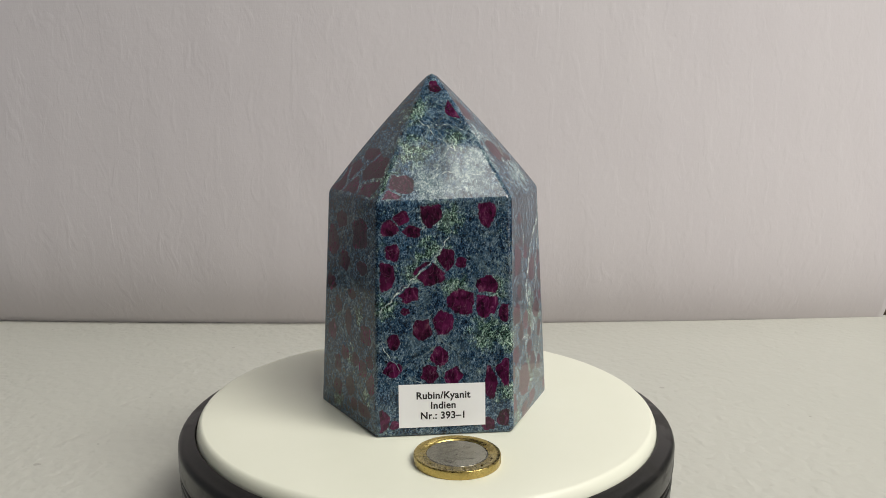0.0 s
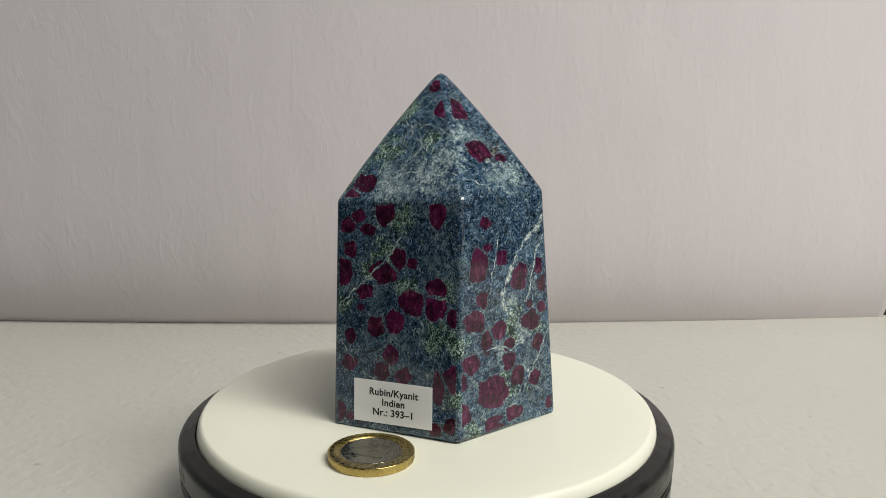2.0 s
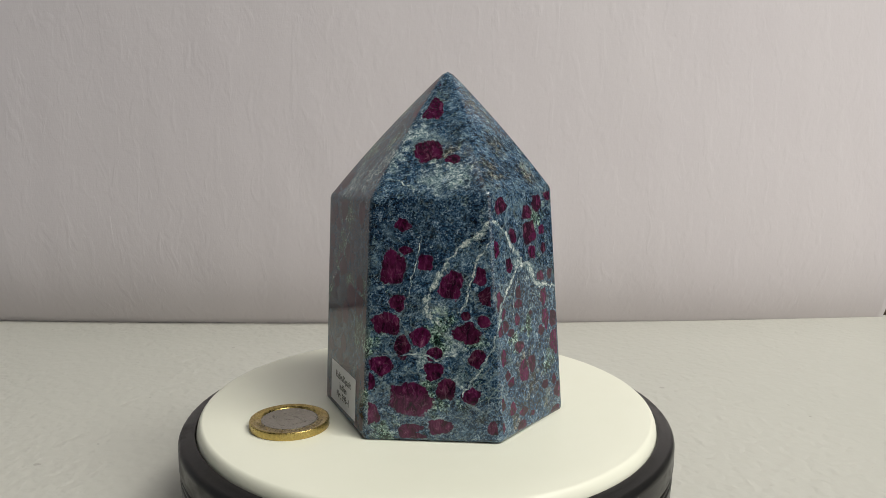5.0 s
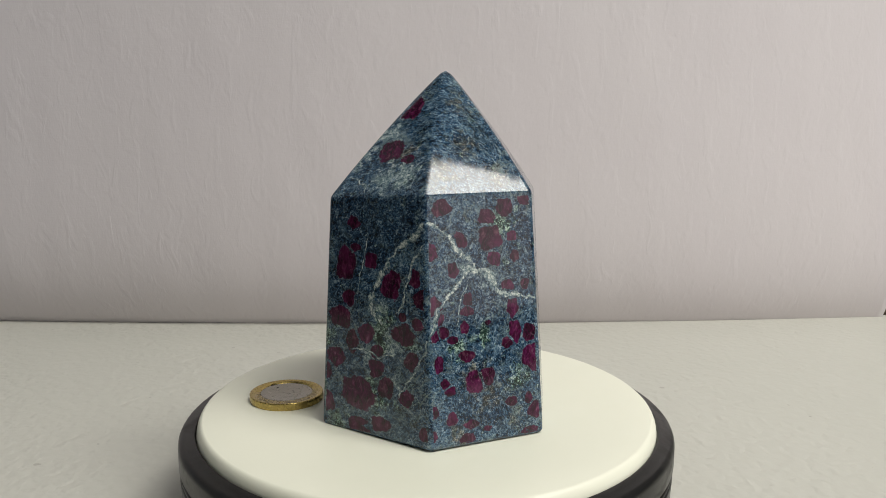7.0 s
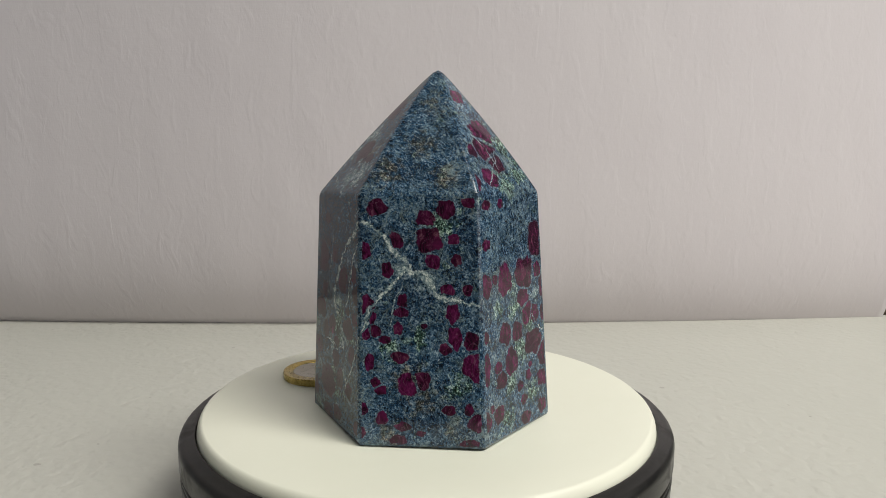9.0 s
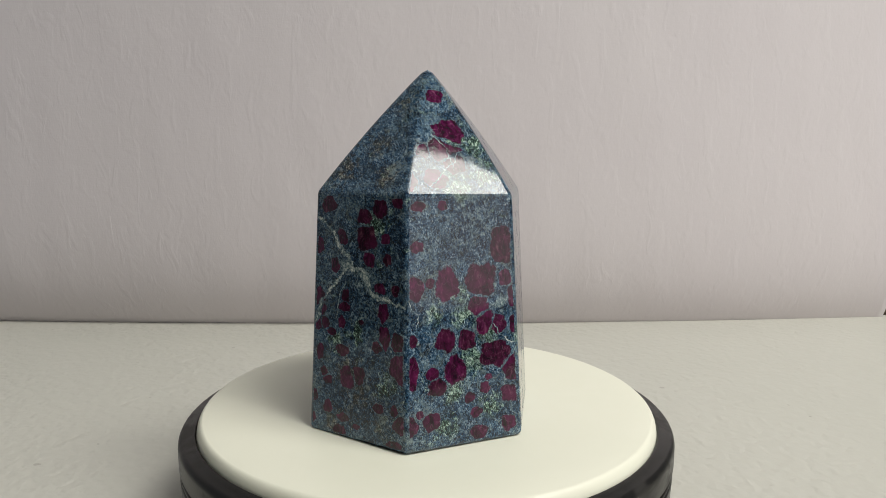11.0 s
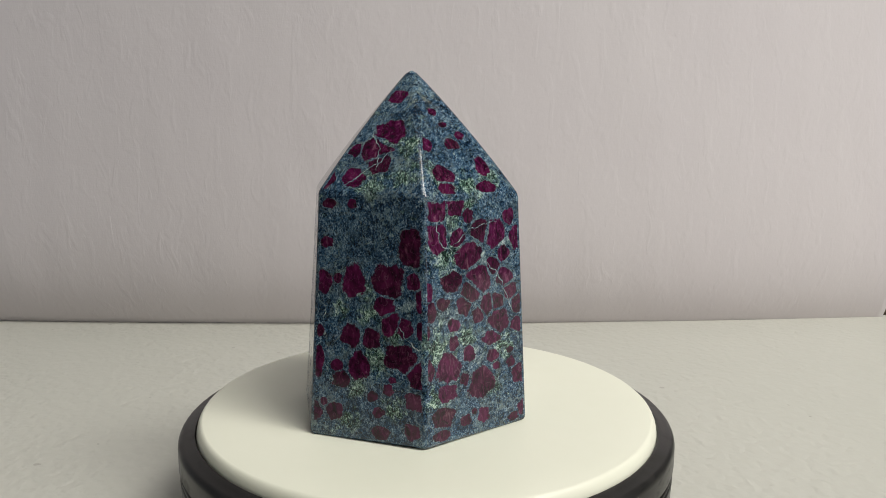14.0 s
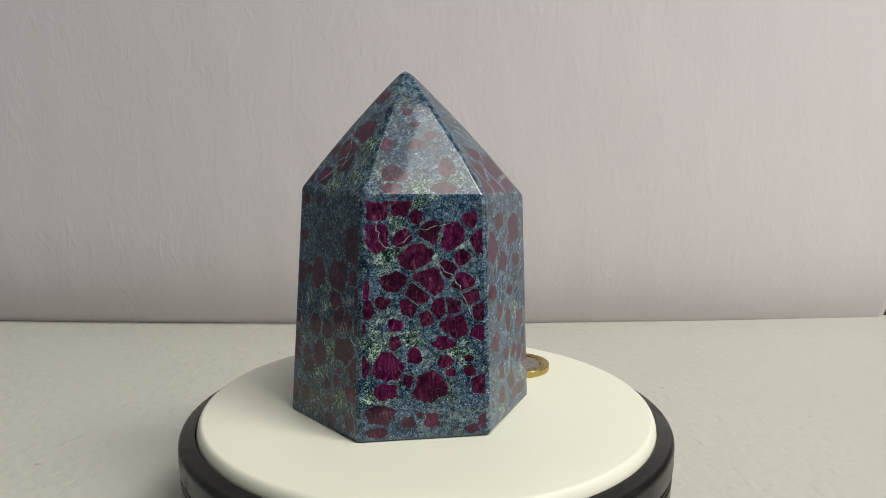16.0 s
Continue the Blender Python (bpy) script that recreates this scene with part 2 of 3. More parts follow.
WALL, TABLE, CREAM, BLACK = wall_material(), table_material(), cream_plastic(), black_plastic()
WHITE = plain_paint("white_ceiling_paint", (0.80, 0.81, 0.82))
GREY = plain_paint("grey_paint", (0.26, 0.285, 0.32))
# SHADED is the room paint with the unlit room's shade put into its colour
ROOM, SHADED, DARK, KYANITE, RUBY, VEIN, PAPER, INK = plain_paint("room_paint", (0.19, 0.21, 0.24)), plain_paint("room_shade_paint", (0.085, 0.09, 0.10)), plain_paint("dark_wood", (0.10, 0.075, 0.05)), kyanite(), ruby_material(), vein_material(), paper(), ink()
GOLD = metal("nickel_brass", (0.56, 0.43, 0.16), (0.36, 0.27, 0.09), 0.26)
SILVER = metal("cupronickel", (0.40, 0.375, 0.32), (0.28, 0.265, 0.22), 0.22)


# ---- building helpers ----
def part(name, bm, mat, parent, label=""):
    me = bpy.data.meshes.new(name)
    bm.normal_update()
    bm.to_mesh(me)
    bm.free()
    me.materials.append(mat)
    ob = new(name, me)
    ob.parent = parent
    return tagged(ob, label)


def empty(name):
    ob = new(name)
    ob.empty_display_size = 0.01
    return ob


def box(bm, lo, hi):
    m = Matrix.LocRotScale([(a + b) / 2 for a, b in zip(lo, hi)], None, [b - a for a, b in zip(lo, hi)])
    return bmesh.ops.create_cube(bm, size=1.0, matrix=m)["verts"]


def lathe(profile, steps=192, smooth=True):
    """A body of revolution round z from (radius, height) pairs in millimetres; the ends may lie on the axis."""
    bm = bmesh.new()
    rings = []
    for r, z in profile:
        if r < 1e-6:
            rings.append([bm.verts.new((0, 0, z * MM))])
        else:
            rings.append([bm.verts.new((r * MM * math.cos(2 * math.pi * i / steps), r * MM * math.sin(2 * math.pi * i / steps), z * MM)) for i in range(steps)])
    for a, b in zip(rings, rings[1:]):
        for i in range(steps):
            j = (i + 1) % steps
            quad = [a[i % len(a)], a[j % len(a)], b[j % len(b)], b[i % len(b)]]
            quad = [v for k, v in enumerate(quad) if v not in quad[:k]]
            if len(quad) > 2:
                bm.faces.new(quad).smooth = smooth
    bmesh.ops.recalc_face_normals(bm, faces=bm.faces[:])
    return bm


def arc(r, z, radius, a0, a1, n=7):
    return [(r + radius * math.cos(radians(a0 + (a1 - a0) * i / n)), z + radius * math.sin(radians(a0 + (a1 - a0) * i / n))) for i in range(n + 1)]


# ---- the setting ----
def wall_north():
    """The papered wall behind, very slightly bowed, with a few loose ripples in the paper."""
    bm = bmesh.new()
    nx, nz, x0, x1, z0, z1 = 190, 150, -0.40, 0.2915, TABLE_Z - 0.004, 0.62
    grid = []
    for k in range(nz + 1):
        z = z0 + (z1 - z0) * k / nz
        row = []
        for i in range(nx + 1):
            x = x0 + (x1 - x0) * i / nx
            lean = 0.027 - 0.009 * min(1.0, max(0.0, (x + 0.05) / 0.33))
            y = 0.2375 + 0.16 * (x - 0.02) ** 2 - lean * (1 - math.exp(-(z - z0 - 0.004) / 0.030)) + 0.0010 * noise.noise((x * 9, z * 3, 1.0)) + 0.0004 * noise.noise((x * 55, z * 22, 4.0))
            row.append(bm.verts.new((x, y, z)))
        grid.append(row)
    grid.insert(0, [bm.verts.new((v.co.x, v.co.y, -0.78)) for v in grid[0]])
    z0 = -0.78
    for a, b in zip(grid, grid[1:]):
        for i in range(nx):
            bm.faces.new((a[i], a[i + 1], b[i + 1], b[i])).smooth = True
    back = [bm.verts.new((x, 0.35, z)) for x, z in ((x0, z0), (x1, z0), (x1, z1), (x0, z1))]
    rim = [grid[0], [r[-1] for r in grid], grid[-1][::-1], [r[0] for r in grid][::-1]]
    for line, a, b in zip(rim, (0, 1, 2, 3), (1, 2, 3, 0)):
        bm.faces.new([*line, back[b], back[a]][::-1])
    bm.faces.new(back)
    bmesh.ops.recalc_face_normals(bm, faces=bm.faces[:])
    ob = part("wall_north", bm, WALL, None)
    return tagged(ob, "pale mauve wall with fibrous, faintly rippled wallpaper", "wall", kind="structure")


def tabletop():
    bm = bmesh.new()
    box(bm, (-0.39, -0.20, TABLE_Z - 0.03), (0.75, 0.36, TABLE_Z))
    bmesh.ops.bevel(bm, geom=bm.edges[:], offset=0.003, segments=2, affect="EDGES")
    return tagged(part("tabletop", bm, TABLE, None), "off-white tabletop with a lumpy coated surface", "table", kind="structure")


def room():
    """Plain walls, floor and ceiling that close the place."""
    lo, hi, t = (-1.6, -2.2, -0.78), (1.6, 0.36, 1.75), 0.1
    sides = {"wall_west": ((lo[0] - t, lo[1], lo[2]), (lo[0], hi[1], hi[2])), "wall_east": ((hi[0], lo[1], lo[2]), (hi[0] + t, hi[1], hi[2])),
             "wall_south": ((lo[0] - t, lo[1] - t, lo[2]), (hi[0] + t, lo[1], hi[2])), "wall_back": ((lo[0] - t, hi[1], lo[2]), (hi[0] + t, hi[1] + t, hi[2])),
             "floor": ((lo[0] - t, lo[1] - t, lo[2] - t), (hi[0] + t, hi[1] + t, lo[2])), "ceiling": ((lo[0] - t, lo[1] - t, hi[2]), (hi[0] + t, hi[1] + t, hi[2] + t))}
    for name, (a, b) in sides.items():
        bm = bmesh.new()
        box(bm, a, b)
        # south, west, back and floor: shade as darker paint, so the stone reflects dark
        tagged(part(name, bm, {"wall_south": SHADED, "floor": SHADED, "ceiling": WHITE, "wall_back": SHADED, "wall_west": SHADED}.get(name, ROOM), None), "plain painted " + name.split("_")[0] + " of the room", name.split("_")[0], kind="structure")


def reflector_wall():
    """A short unseen side wall meeting the papered wall, added to lighten the stone's left reflections."""
    bm = bmesh.new()
    box(bm, (-0.45, -0.10, -0.78), (-0.402, 0.36, 0.62))
    bmesh.ops.bevel(bm, geom=bm.edges[:], offset=0.003, segments=2, affect="EDGES")
    tagged(part("reflector_wall", bm, GREY, None), "plain grey side wall, unseen, added for the stone's left reflections", "wall", kind="structure")


def corner_trim():
    bm = bmesh.new()
    box(bm, (0.2925, 0.252, TABLE_Z), (0.315, 0.264, 0.005))
    bmesh.ops.bevel(bm, geom=bm.edges[:], offset=0.002, segments=2, affect="EDGES")
    tagged(part("trim", bm, DARK, None), "dark wooden trim beside the wall's edge", "trim", kind="structure")


wall_north()
tabletop()
room()
reflector_wall()
corner_trim()


# ---- the turntable ----
LEAN = pose(0.00017, 0, 0.0004, 2.1, 0.28, 0)      # it stands a little out of level


def turntable():
    thing = tagged(empty("turntable"), "round motorised display turntable, cream disc in a black plastic ring", "turntable")
    thing.matrix_world = LEAN @ pose(0, 0, TABLE_Z)
    up = -TABLE_Z / MM
    base = [(0, 0.0), (70, 0.0), *arc(74.0, 1.5, 1.5, -90, 0, 4), *arc(75.7, up - 15.5, 0.6, 0, 90, 4), (72.0, up - 14.9), (72.0, up - 14.2), *arc(75.7, up - 13.5, 0.6, -60, 60, 4), (72.0, up - 12.8), (70, up - 12.8), (0, up - 12.8)]
    part("base", lathe(base), BLACK, thing, "matt black plastic base")
    platter = part("platter", lathe([(0, -7.0), (68.7, -7.0), (70.5, -6.6), (71.1, -5.4), *[(69.1 + 2.1 * math.cos(radians(a)), -4.4 + 4.4 * math.sin(radians(a))) for a in range(0, 91, 9)], (60, 0), (40, 0), (0, 0)]), CREAM, thing, "smooth cream plastic disc with a rounded rim")
    platter.location = (0, 0, -TABLE_Z)
    part("rim_ring", lathe([(66, -12.0), (75.4, -12.0), *arc(75.8, -11.3, 0.7, -90, 0, 4), *arc(74.3, -6.2, 2.2, 0, 80, 9), (73.0, -3.6), *arc(71.8, -3.5, 0.4, 75, 180, 4), (71.4, -9.0), (66, -9.0), (66, -12.0)]), BLACK, platter, "black plastic ring with scuffed satin surface")
    return platter


PLATTER = turntable()


# ---- the coin ----
def coin():
    thing = tagged(empty("coin"), "bimetal one euro coin with gold ring and silver centre, lying flat", "coin")
    at = Matrix.Translation((7.75 * MM, -44.8 * MM, 0))

    def put(name, bm, mat, label=""):
        bm.transform(at @ Matrix.Rotation(radians(100), 4, "Z"))
        return part(name, bm, mat, thing, label)

    ring = lathe([(8.1, 0.1), (8.1, 0.0), (11.2, 0.0), *arc(11.35, 0.27, 0.27, -90, 0, 3), *arc(11.35, 2.06, 0.27, 0, 90, 3), (10.85, 2.33), (10.6, 2.22), (8.3, 2.2), (8.3, 0.1)], 240)
    for v in ring.verts:                                # three reeded stretches of the edge
        r = math.hypot(v.co.x, v.co.y)
        a = math.degrees(math.atan2(v.co.y, v.co.x)) % 120
        i = round(math.degrees(math.atan2(v.co.y, v.co.x)) / 1.5)
        if r > 11.5 * MM and a < 62 and i % 2:
            v.co.x *= 0.991
            v.co.y *= 0.991
    put("ring", ring, GOLD, "gold-coloured outer ring with reeded edge")
    put("core", lathe([(0, 0.12), (8.25, 0.12), (8.25, 2.16), (7.9, 2.2), (7.7, 2.16), (0, 2.16)]), SILVER, "worn silver-coloured centre")
    relief = bmesh.new()
    for cx, cy, w, h, turn in ((-3.4, 0, 1.1, 8.6, 0), (-4.3, 3.3, 0.9, 2.6, -40), (1.2, 2.4, 0.5, 6.5, 25), (2.6, -0.6, 0.45, 7.5, 12), (4.1, -1.2, 0.45, 6.0, -8), (1.0, -4.4, 3.2, 0.7, 10), (0.2, -0.8, 0.7, 3.2, 50), (3.0, 3.6, 2.0, 0.5, -20)):
        bmesh.ops.create_cube(relief, size=1.0, matrix=Matrix.Translation((cx * MM, cy * MM, 2.15 * MM)) @ Matrix.Rotation(radians(turn), 4, "Z") @ Matrix.Diagonal((w * MM, h * MM, 0.07 * MM, 1)))
    put("relief", relief, SILVER, "raised numeral and map lines")
    stars = bmesh.new()
    for i in range(12):
        a = math.radians(30 * i)
        bmesh.ops.create_cone(stars, cap_ends=True, segments=5, radius1=0.42 * MM, radius2=0.25 * MM, depth=0.08 * MM, matrix=Matrix.Translation((9.4 * MM * math.cos(a), 9.4 * MM * math.sin(a), 2.22 * MM)))
    put("stars", stars, GOLD)
    return thing


COIN = coin()


# ---- the polished stone point ----
# In millimetres round the platter's axis: the corners at the foot and at the shoulder, and the tip.
BASE = [(-14.59, -30.07), (24.75, -26.32), (39.48, 9.9), (18.95, 38.41), (-16.46, 35.59), (-33.87, 2.09)]
SHOULDER = [(-13.79, -27.6, 65.99), (23.74, -22.92, 67.14), (35.28, 7.2, 68.44), (17.2, 33.95, 68.8), (-14.25, 31.81, 67.88), (-30.49, 1.73, 67.59)]
RUBIES = {}
RUBIES["A"] = [(-4.0, 64.0, 2.6, 3.7),  (12.0, 64.1, 2.3, 3.7),  (-12.0, 62.4, 2.0, 1.6),  (-15.2, 59.6, 2.3, 1.9),  (-8.9, 58.8, 2.2, 1.5),  (-14.5, 52.8, 1.8, 2.3),  (-16.6, 46.8, 2.2, 3.9),  (0.4, 51.0, 2.2, 2.8),  (-3.8, 47.1, 3.8, 2.8),  (4.8, 50.0, 1.5, 1.3),  (-10.0, 41.2, 2.5, 2.0),  (5.3, 38.8, 3.3, 3.4),  (12.1, 38.2, 3.0, 3.3),  (12.4, 43.1, 2.7, 2.5),  (17.8, 35.4, 1.8, 2.5),  (-11.1, 36.3, 1.1, 0.9),  (-0.5, 32.8, 2.7, 2.9),  (-6.0, 31.0, 2.5, 2.5),  (-14.5, 27.7, 1.6, 2.0),  (-1.7, 23.0, 2.2, 2.5),  (-4.2, 18.5, 2.3, 2.3),  (-14.7, 19.9, 2.1, 2.0),  (2.4, 17.4, 2.2, 2.2),  (13.4, 15.2, 1.8, 3.8)]
RUBIES["A"] += [(18.1, 17.8, 3.0, 3.5),  (18.0, 4.4, 2.4, 2.2),  (21.0, 8.4, 1.6, 2.7),  (-18.5, 4.8, 2.3, 2.9),  (-14.5, 3.7, 1.4, 1.1),  (12.6, 3.0, 1.6, 1.7)]
RUBIES["B"] = [(-10.8, 49.7, 3.2, 4.2),  (-7.4, 54.1, 1.6, 1.0),  (-2.0, 50.8, 1.8, 2.2),  (4.8, 44.8, 3.5, 3.7),  (13.0, 47.0, 1.8, 2.3),  (15.7, 41.4, 2.5, 2.4),  (-9.7, 39.5, 1.8, 2.3),  (-12.6, 33.7, 3.6, 2.9),  (-8.0, 61.0, 1.8, 1.5),  (9.8, 31.1, 3.4, 2.8),  (14.1, 34.5, 1.6, 1.6),  (-3.4, 30.0, 2.5, 2.4),  (-8.4, 27.1, 2.1, 2.7),  (0.7, 24.9, 2.1, 1.9),  (-14.8, 21.8, 3.2, 2.4),  (0.6, 20.7, 2.5, 2.7),  (12.8, 24.0, 2.2, 2.4),  (3.8, 15.6, 2.4, 2.9),  (-5.8, 12.4, 5.2, 4.1),  (-18.2, 17.7, 1.8, 2.7),  (-18.3, 8.0, 2.6, 2.9),  (1.6, 4.6, 3.6, 2.0),  (-4.3, 2.7, 4.3, 2.2),  (10.9, 13.4, 2.2, 2.2)]
RUBIES["B"] += [(9.2, 36.0, 1.1, 1.1),  (17.5, 4.6, 1.7, 1.7)]
RUBIES["C"] = [(-12.6, 66.1, 2.3, 2.0),  (1.1, 63.3, 2.4, 1.8),  (6.2, 65.8, 2.3, 2.2),  (1.8, 57.5, 3.1, 3.3),  (8.5, 57.8, 1.4, 1.2),  (-7.4, 56.9, 1.9, 2.3),  (-16.2, 54.5, 1.8, 2.3),  (2.9, 51.9, 1.7, 2.1),  (9.3, 52.2, 1.2, 1.5),  (-9.5, 49.1, 1.4, 1.9),  (6.9, 43.8, 1.8, 1.6),  (12.3, 44.2, 1.3, 1.3),  (-5.3, 40.6, 1.2, 1.9),  (-15.5, 39.0, 2.1, 2.6),  (-5.8, 37.8, 1.9, 1.2),  (-14.1, 36.3, 1.3, 1.8),  (8.4, 38.1, 1.6, 2.6),  (-15.9, 31.6, 1.7, 1.6),  (-12.9, 32.4, 1.5, 1.4),  (-10.0, 30.1, 1.4, 1.0),  (-6.5, 33.3, 1.1, 1.4),  (0.5, 34.1, 0.9, 0.7),  (9.0, 30.6, 1.8, 2.6),  (6.5, 28.0, 1.5, 1.4)]
RUBIES["C"] += [(13.7, 30.0, 2.3, 2.4),  (15.1, 23.6, 3.2, 3.3),  (-14.4, 24.0, 1.3, 2.1),  (-6.0, 25.3, 1.9, 1.4),  (-4.2, 17.7, 2.3, 2.9),  (0.3, 19.2, 1.9, 2.1),  (-12.7, 18.3, 1.3, 1.2),  (-11.3, 16.0, 1.5, 1.2),  (-16.4, 10.7, 1.3, 1.7),  (-11.0, 8.3, 1.4, 1.8),  (-5.2, 6.2, 1.8, 1.1),  (7.6, 11.0, 1.6, 1.3),  (13.0, 11.2, 1.2, 1.4),  (15.7, 7.6, 2.3, 2.3),  (-0.3, 4.4, 1.2, 0.7),  (-6.4, 2.4, 1.9, 1.5),  (-16.8, 4.3, 1.1, 1.3),  (13.4, 1.8, 2.4, 1.1),  (12.8, 68.1, 2.0, 1.7)]
RUBIES["D"] = [(13.2, 55.3, 3.9, 4.5),  (6.2, 45.8, 4.7, 4.1),  (-5.0, 45.0, 3.2, 3.9),  (-14.1, 44.8, 2.3, 2.9),  (-9.3, 46.1, 1.3, 1.3),  (13.3, 46.0, 1.8, 2.1),  (16.3, 41.2, 1.9, 3.1),  (5.1, 38.7, 2.8, 2.6),  (7.1, 34.4, 2.7, 3.1),  (10.6, 33.3, 2.4, 2.4),  (16.8, 33.0, 1.8, 2.6),  (-5.3, 30.1, 2.8, 2.8),  (1.0, 29.5, 2.5, 2.4),  (10.0, 24.7, 4.6, 3.3),  (-2.7, 21.5, 2.8, 3.7),  (-9.5, 21.2, 1.8, 1.7),  (-8.3, 17.6, 2.5, 2.1),  (15.7, 20.2, 2.9, 3.5),  (-16.2, 22.2, 2.2, 4.4),  (-15.0, 30.6, 1.2, 1.6),  (14.7, 13.0, 2.8, 2.3),  (6.3, 15.7, 1.4, 1.4),  (7.5, 18.6, 1.0, 0.8),  (1.6, 13.4, 1.3, 1.4)]
RUBIES["D"] += [(13.6, 4.7, 2.1, 2.0),  (4.3, 3.4, 2.5, 1.8),  (-10.2, 8.1, 2.3, 2.3),  (-16.9, 7.5, 2.4, 2.4),  (3.3, 9.1, 1.8, 1.2),  (-13.0, 55.9, 1.8, 1.4),  (-5.3, 66.7, 1.2, 1.3),  (-12.4, 66.6, 2.0, 1.1),  (-13.5, 10.6, 1.0, 1.1)]
RUBIES["E"] = [(-13.0, 65.5, 3.4, 2.9),  (-5.9, 65.9, 2.9, 2.3),  (-1.7, 63.2, 1.7, 1.8),  (-13.1, 58.0, 3.3, 3.6),  (-5.3, 57.3, 2.4, 2.3),  (-1.9, 52.2, 4.7, 3.4),  (3.0, 58.8, 3.2, 2.9),  (7.8, 57.6, 3.4, 4.0),  (13.4, 62.3, 1.9, 2.1),  (16.4, 55.9, 2.2, 3.2),  (7.2, 48.6, 2.1, 2.1),  (1.2, 45.0, 4.3, 4.0),  (-8.1, 45.1, 3.5, 2.7),  (11.4, 44.8, 2.7, 2.4),  (-1.4, 41.9, 3.7, 2.7),  (4.4, 37.5, 2.1, 3.2),  (-4.1, 38.3, 2.1, 2.4),  (1.2, 34.9, 1.9, 1.9),  (-11.5, 39.3, 2.1, 1.6),  (-15.9, 37.8, 1.8, 2.5),  (-7.7, 33.1, 1.8, 1.6),  (8.7, 32.0, 3.8, 3.0),  (8.2, 37.9, 2.2, 1.9),  (13.6, 40.4, 2.2, 2.1)]
RUBIES["E"] += [(16.1, 36.6, 2.0, 2.7),  (15.9, 30.3, 2.1, 2.0),  (5.9, 27.7, 3.2, 1.8),  (-8.0, 28.0, 1.5, 1.8),  (-2.7, 24.3, 1.9, 2.0),  (-10.0, 20.6, 3.8, 4.3),  (-10.6, 14.7, 2.8, 2.5),  (-4.4, 17.4, 1.6, 1.6),  (1.2, 15.5, 5.0, 3.8),  (6.4, 22.3, 2.0, 1.7),  (7.5, 19.3, 1.4, 1.1),  (12.9, 23.1, 1.2, 0.9),  (13.1, 19.3, 1.4, 1.4),  (16.2, 15.3, 2.4, 2.5),  (-12.5, 7.5, 3.5, 2.9),  (-4.5, 5.4, 1.9, 1.5),  (2.2, 5.6, 1.8, 2.0),  (-1.3, 7.4, 0.9, 0.9),  (18.6, 4.7, 2.6, 2.4),  (13.9, 2.8, 2.0, 1.2),  (-13.1, 2.9, 2.7, 1.4),  (-17.2, 21.7, 1.6, 2.5),  (-17.7, 32.3, 1.3, 2.1),  (10.9, 51.7, 1.9, 2.3)]
RUBIES["E"] += [(-16.7, 42.9, 1.6, 2.6)]
RUBIES["F"] = [(6.4, 56.9, 4.5, 4.0),  (-12.1, 53.6, 3.5, 3.6),  (-6.0, 60.5, 3.3, 2.2),  (-3.1, 48.4, 3.0, 2.6),  (8.6, 47.5, 3.0, 1.7),  (-13.0, 40.7, 2.7, 2.3),  (-11.2, 25.9, 2.7, 2.7),  (-7.6, 34.1, 2.1, 2.2),  (2.0, 38.9, 2.4, 1.3),  (-0.1, 30.3, 2.0, 3.5),  (-2.2, 20.4, 2.5, 1.8),  (11.6, 28.6, 3.0, 2.5),  (5.1, 20.0, 2.1, 1.7),  (-6.8, 8.6, 2.6, 2.3),  (1.8, 10.9, 2.5, 2.7),  (9.8, 18.1, 2.3, 2.1),  (-7.0, 16.1, 2.1, 2.3),  (10.2, 6.0, 3.9, 1.7),  (15.5, 14.5, 2.3, 2.5),  (4.4, 6.3, 2.0, 1.8),  (14.1, 21.2, 1.8, 1.7)]
RUBIES["At"] = [(2.2, 42.6, 1.7, 2.2), (6.6, 33.6, 2.4, 3.4), (-12.6, 5.9, 4.3, 2.7),  (-15.2, 2.1, 2.8, 1.8)]
RUBIES["Bt"] = [(-0.2, 32.6, 3.4, 4.0),  (-0.5, 16.2, 3.5, 3.5),  (6.2, 12.8, 1.6, 1.4),  (0.8, 42.1, 1.7, 1.9)]
RUBIES["Dt"] = [(-0.5, 33.6, 2.4, 2.1),  (0.9, 20.8, 3.8, 4.0),  (-2.2, 14.8, 4.2, 3.9),  (0.2, 10.4, 2.6, 3.2),  (-8.0, 14.6, 2.1, 1.9),  (-6.0, 5.2, 3.1, 2.7),  (-14.2, 4.7, 2.1, 2.7)]
RUBIES["Et"] = [(-1.1, 17.4, 2.2, 1.7),  (2.8, 20.3, 1.4, 1.3),  (-9.8, 17.2, 1.9, 2.0),  (-7.7, 6.9, 3.0, 2.5),  (-8.2, 2.6, 2.4, 2.1),  (6.5, 9.6, 2.2, 2.8),  (5.6, 2.4, 3.2, 1.9),  (-3.0, 28.6, 1.3, 1.1),  (-1.3, 24.1, 1.3, 0.9)]
RUBIES["Ft"] = [(-13.7, 5.7, 5.3, 6.1),  (-2.3, 1.9, 4.0, 3.7),  (4.8, 8.6, 6.5, 5.5),  (5.9, 4.3, 4.7, 3.6),  (-8.4, 9.0, 3.1, 3.0),  (-3.7, 15.4, 4.0, 1.9)]
PATCHES = {}
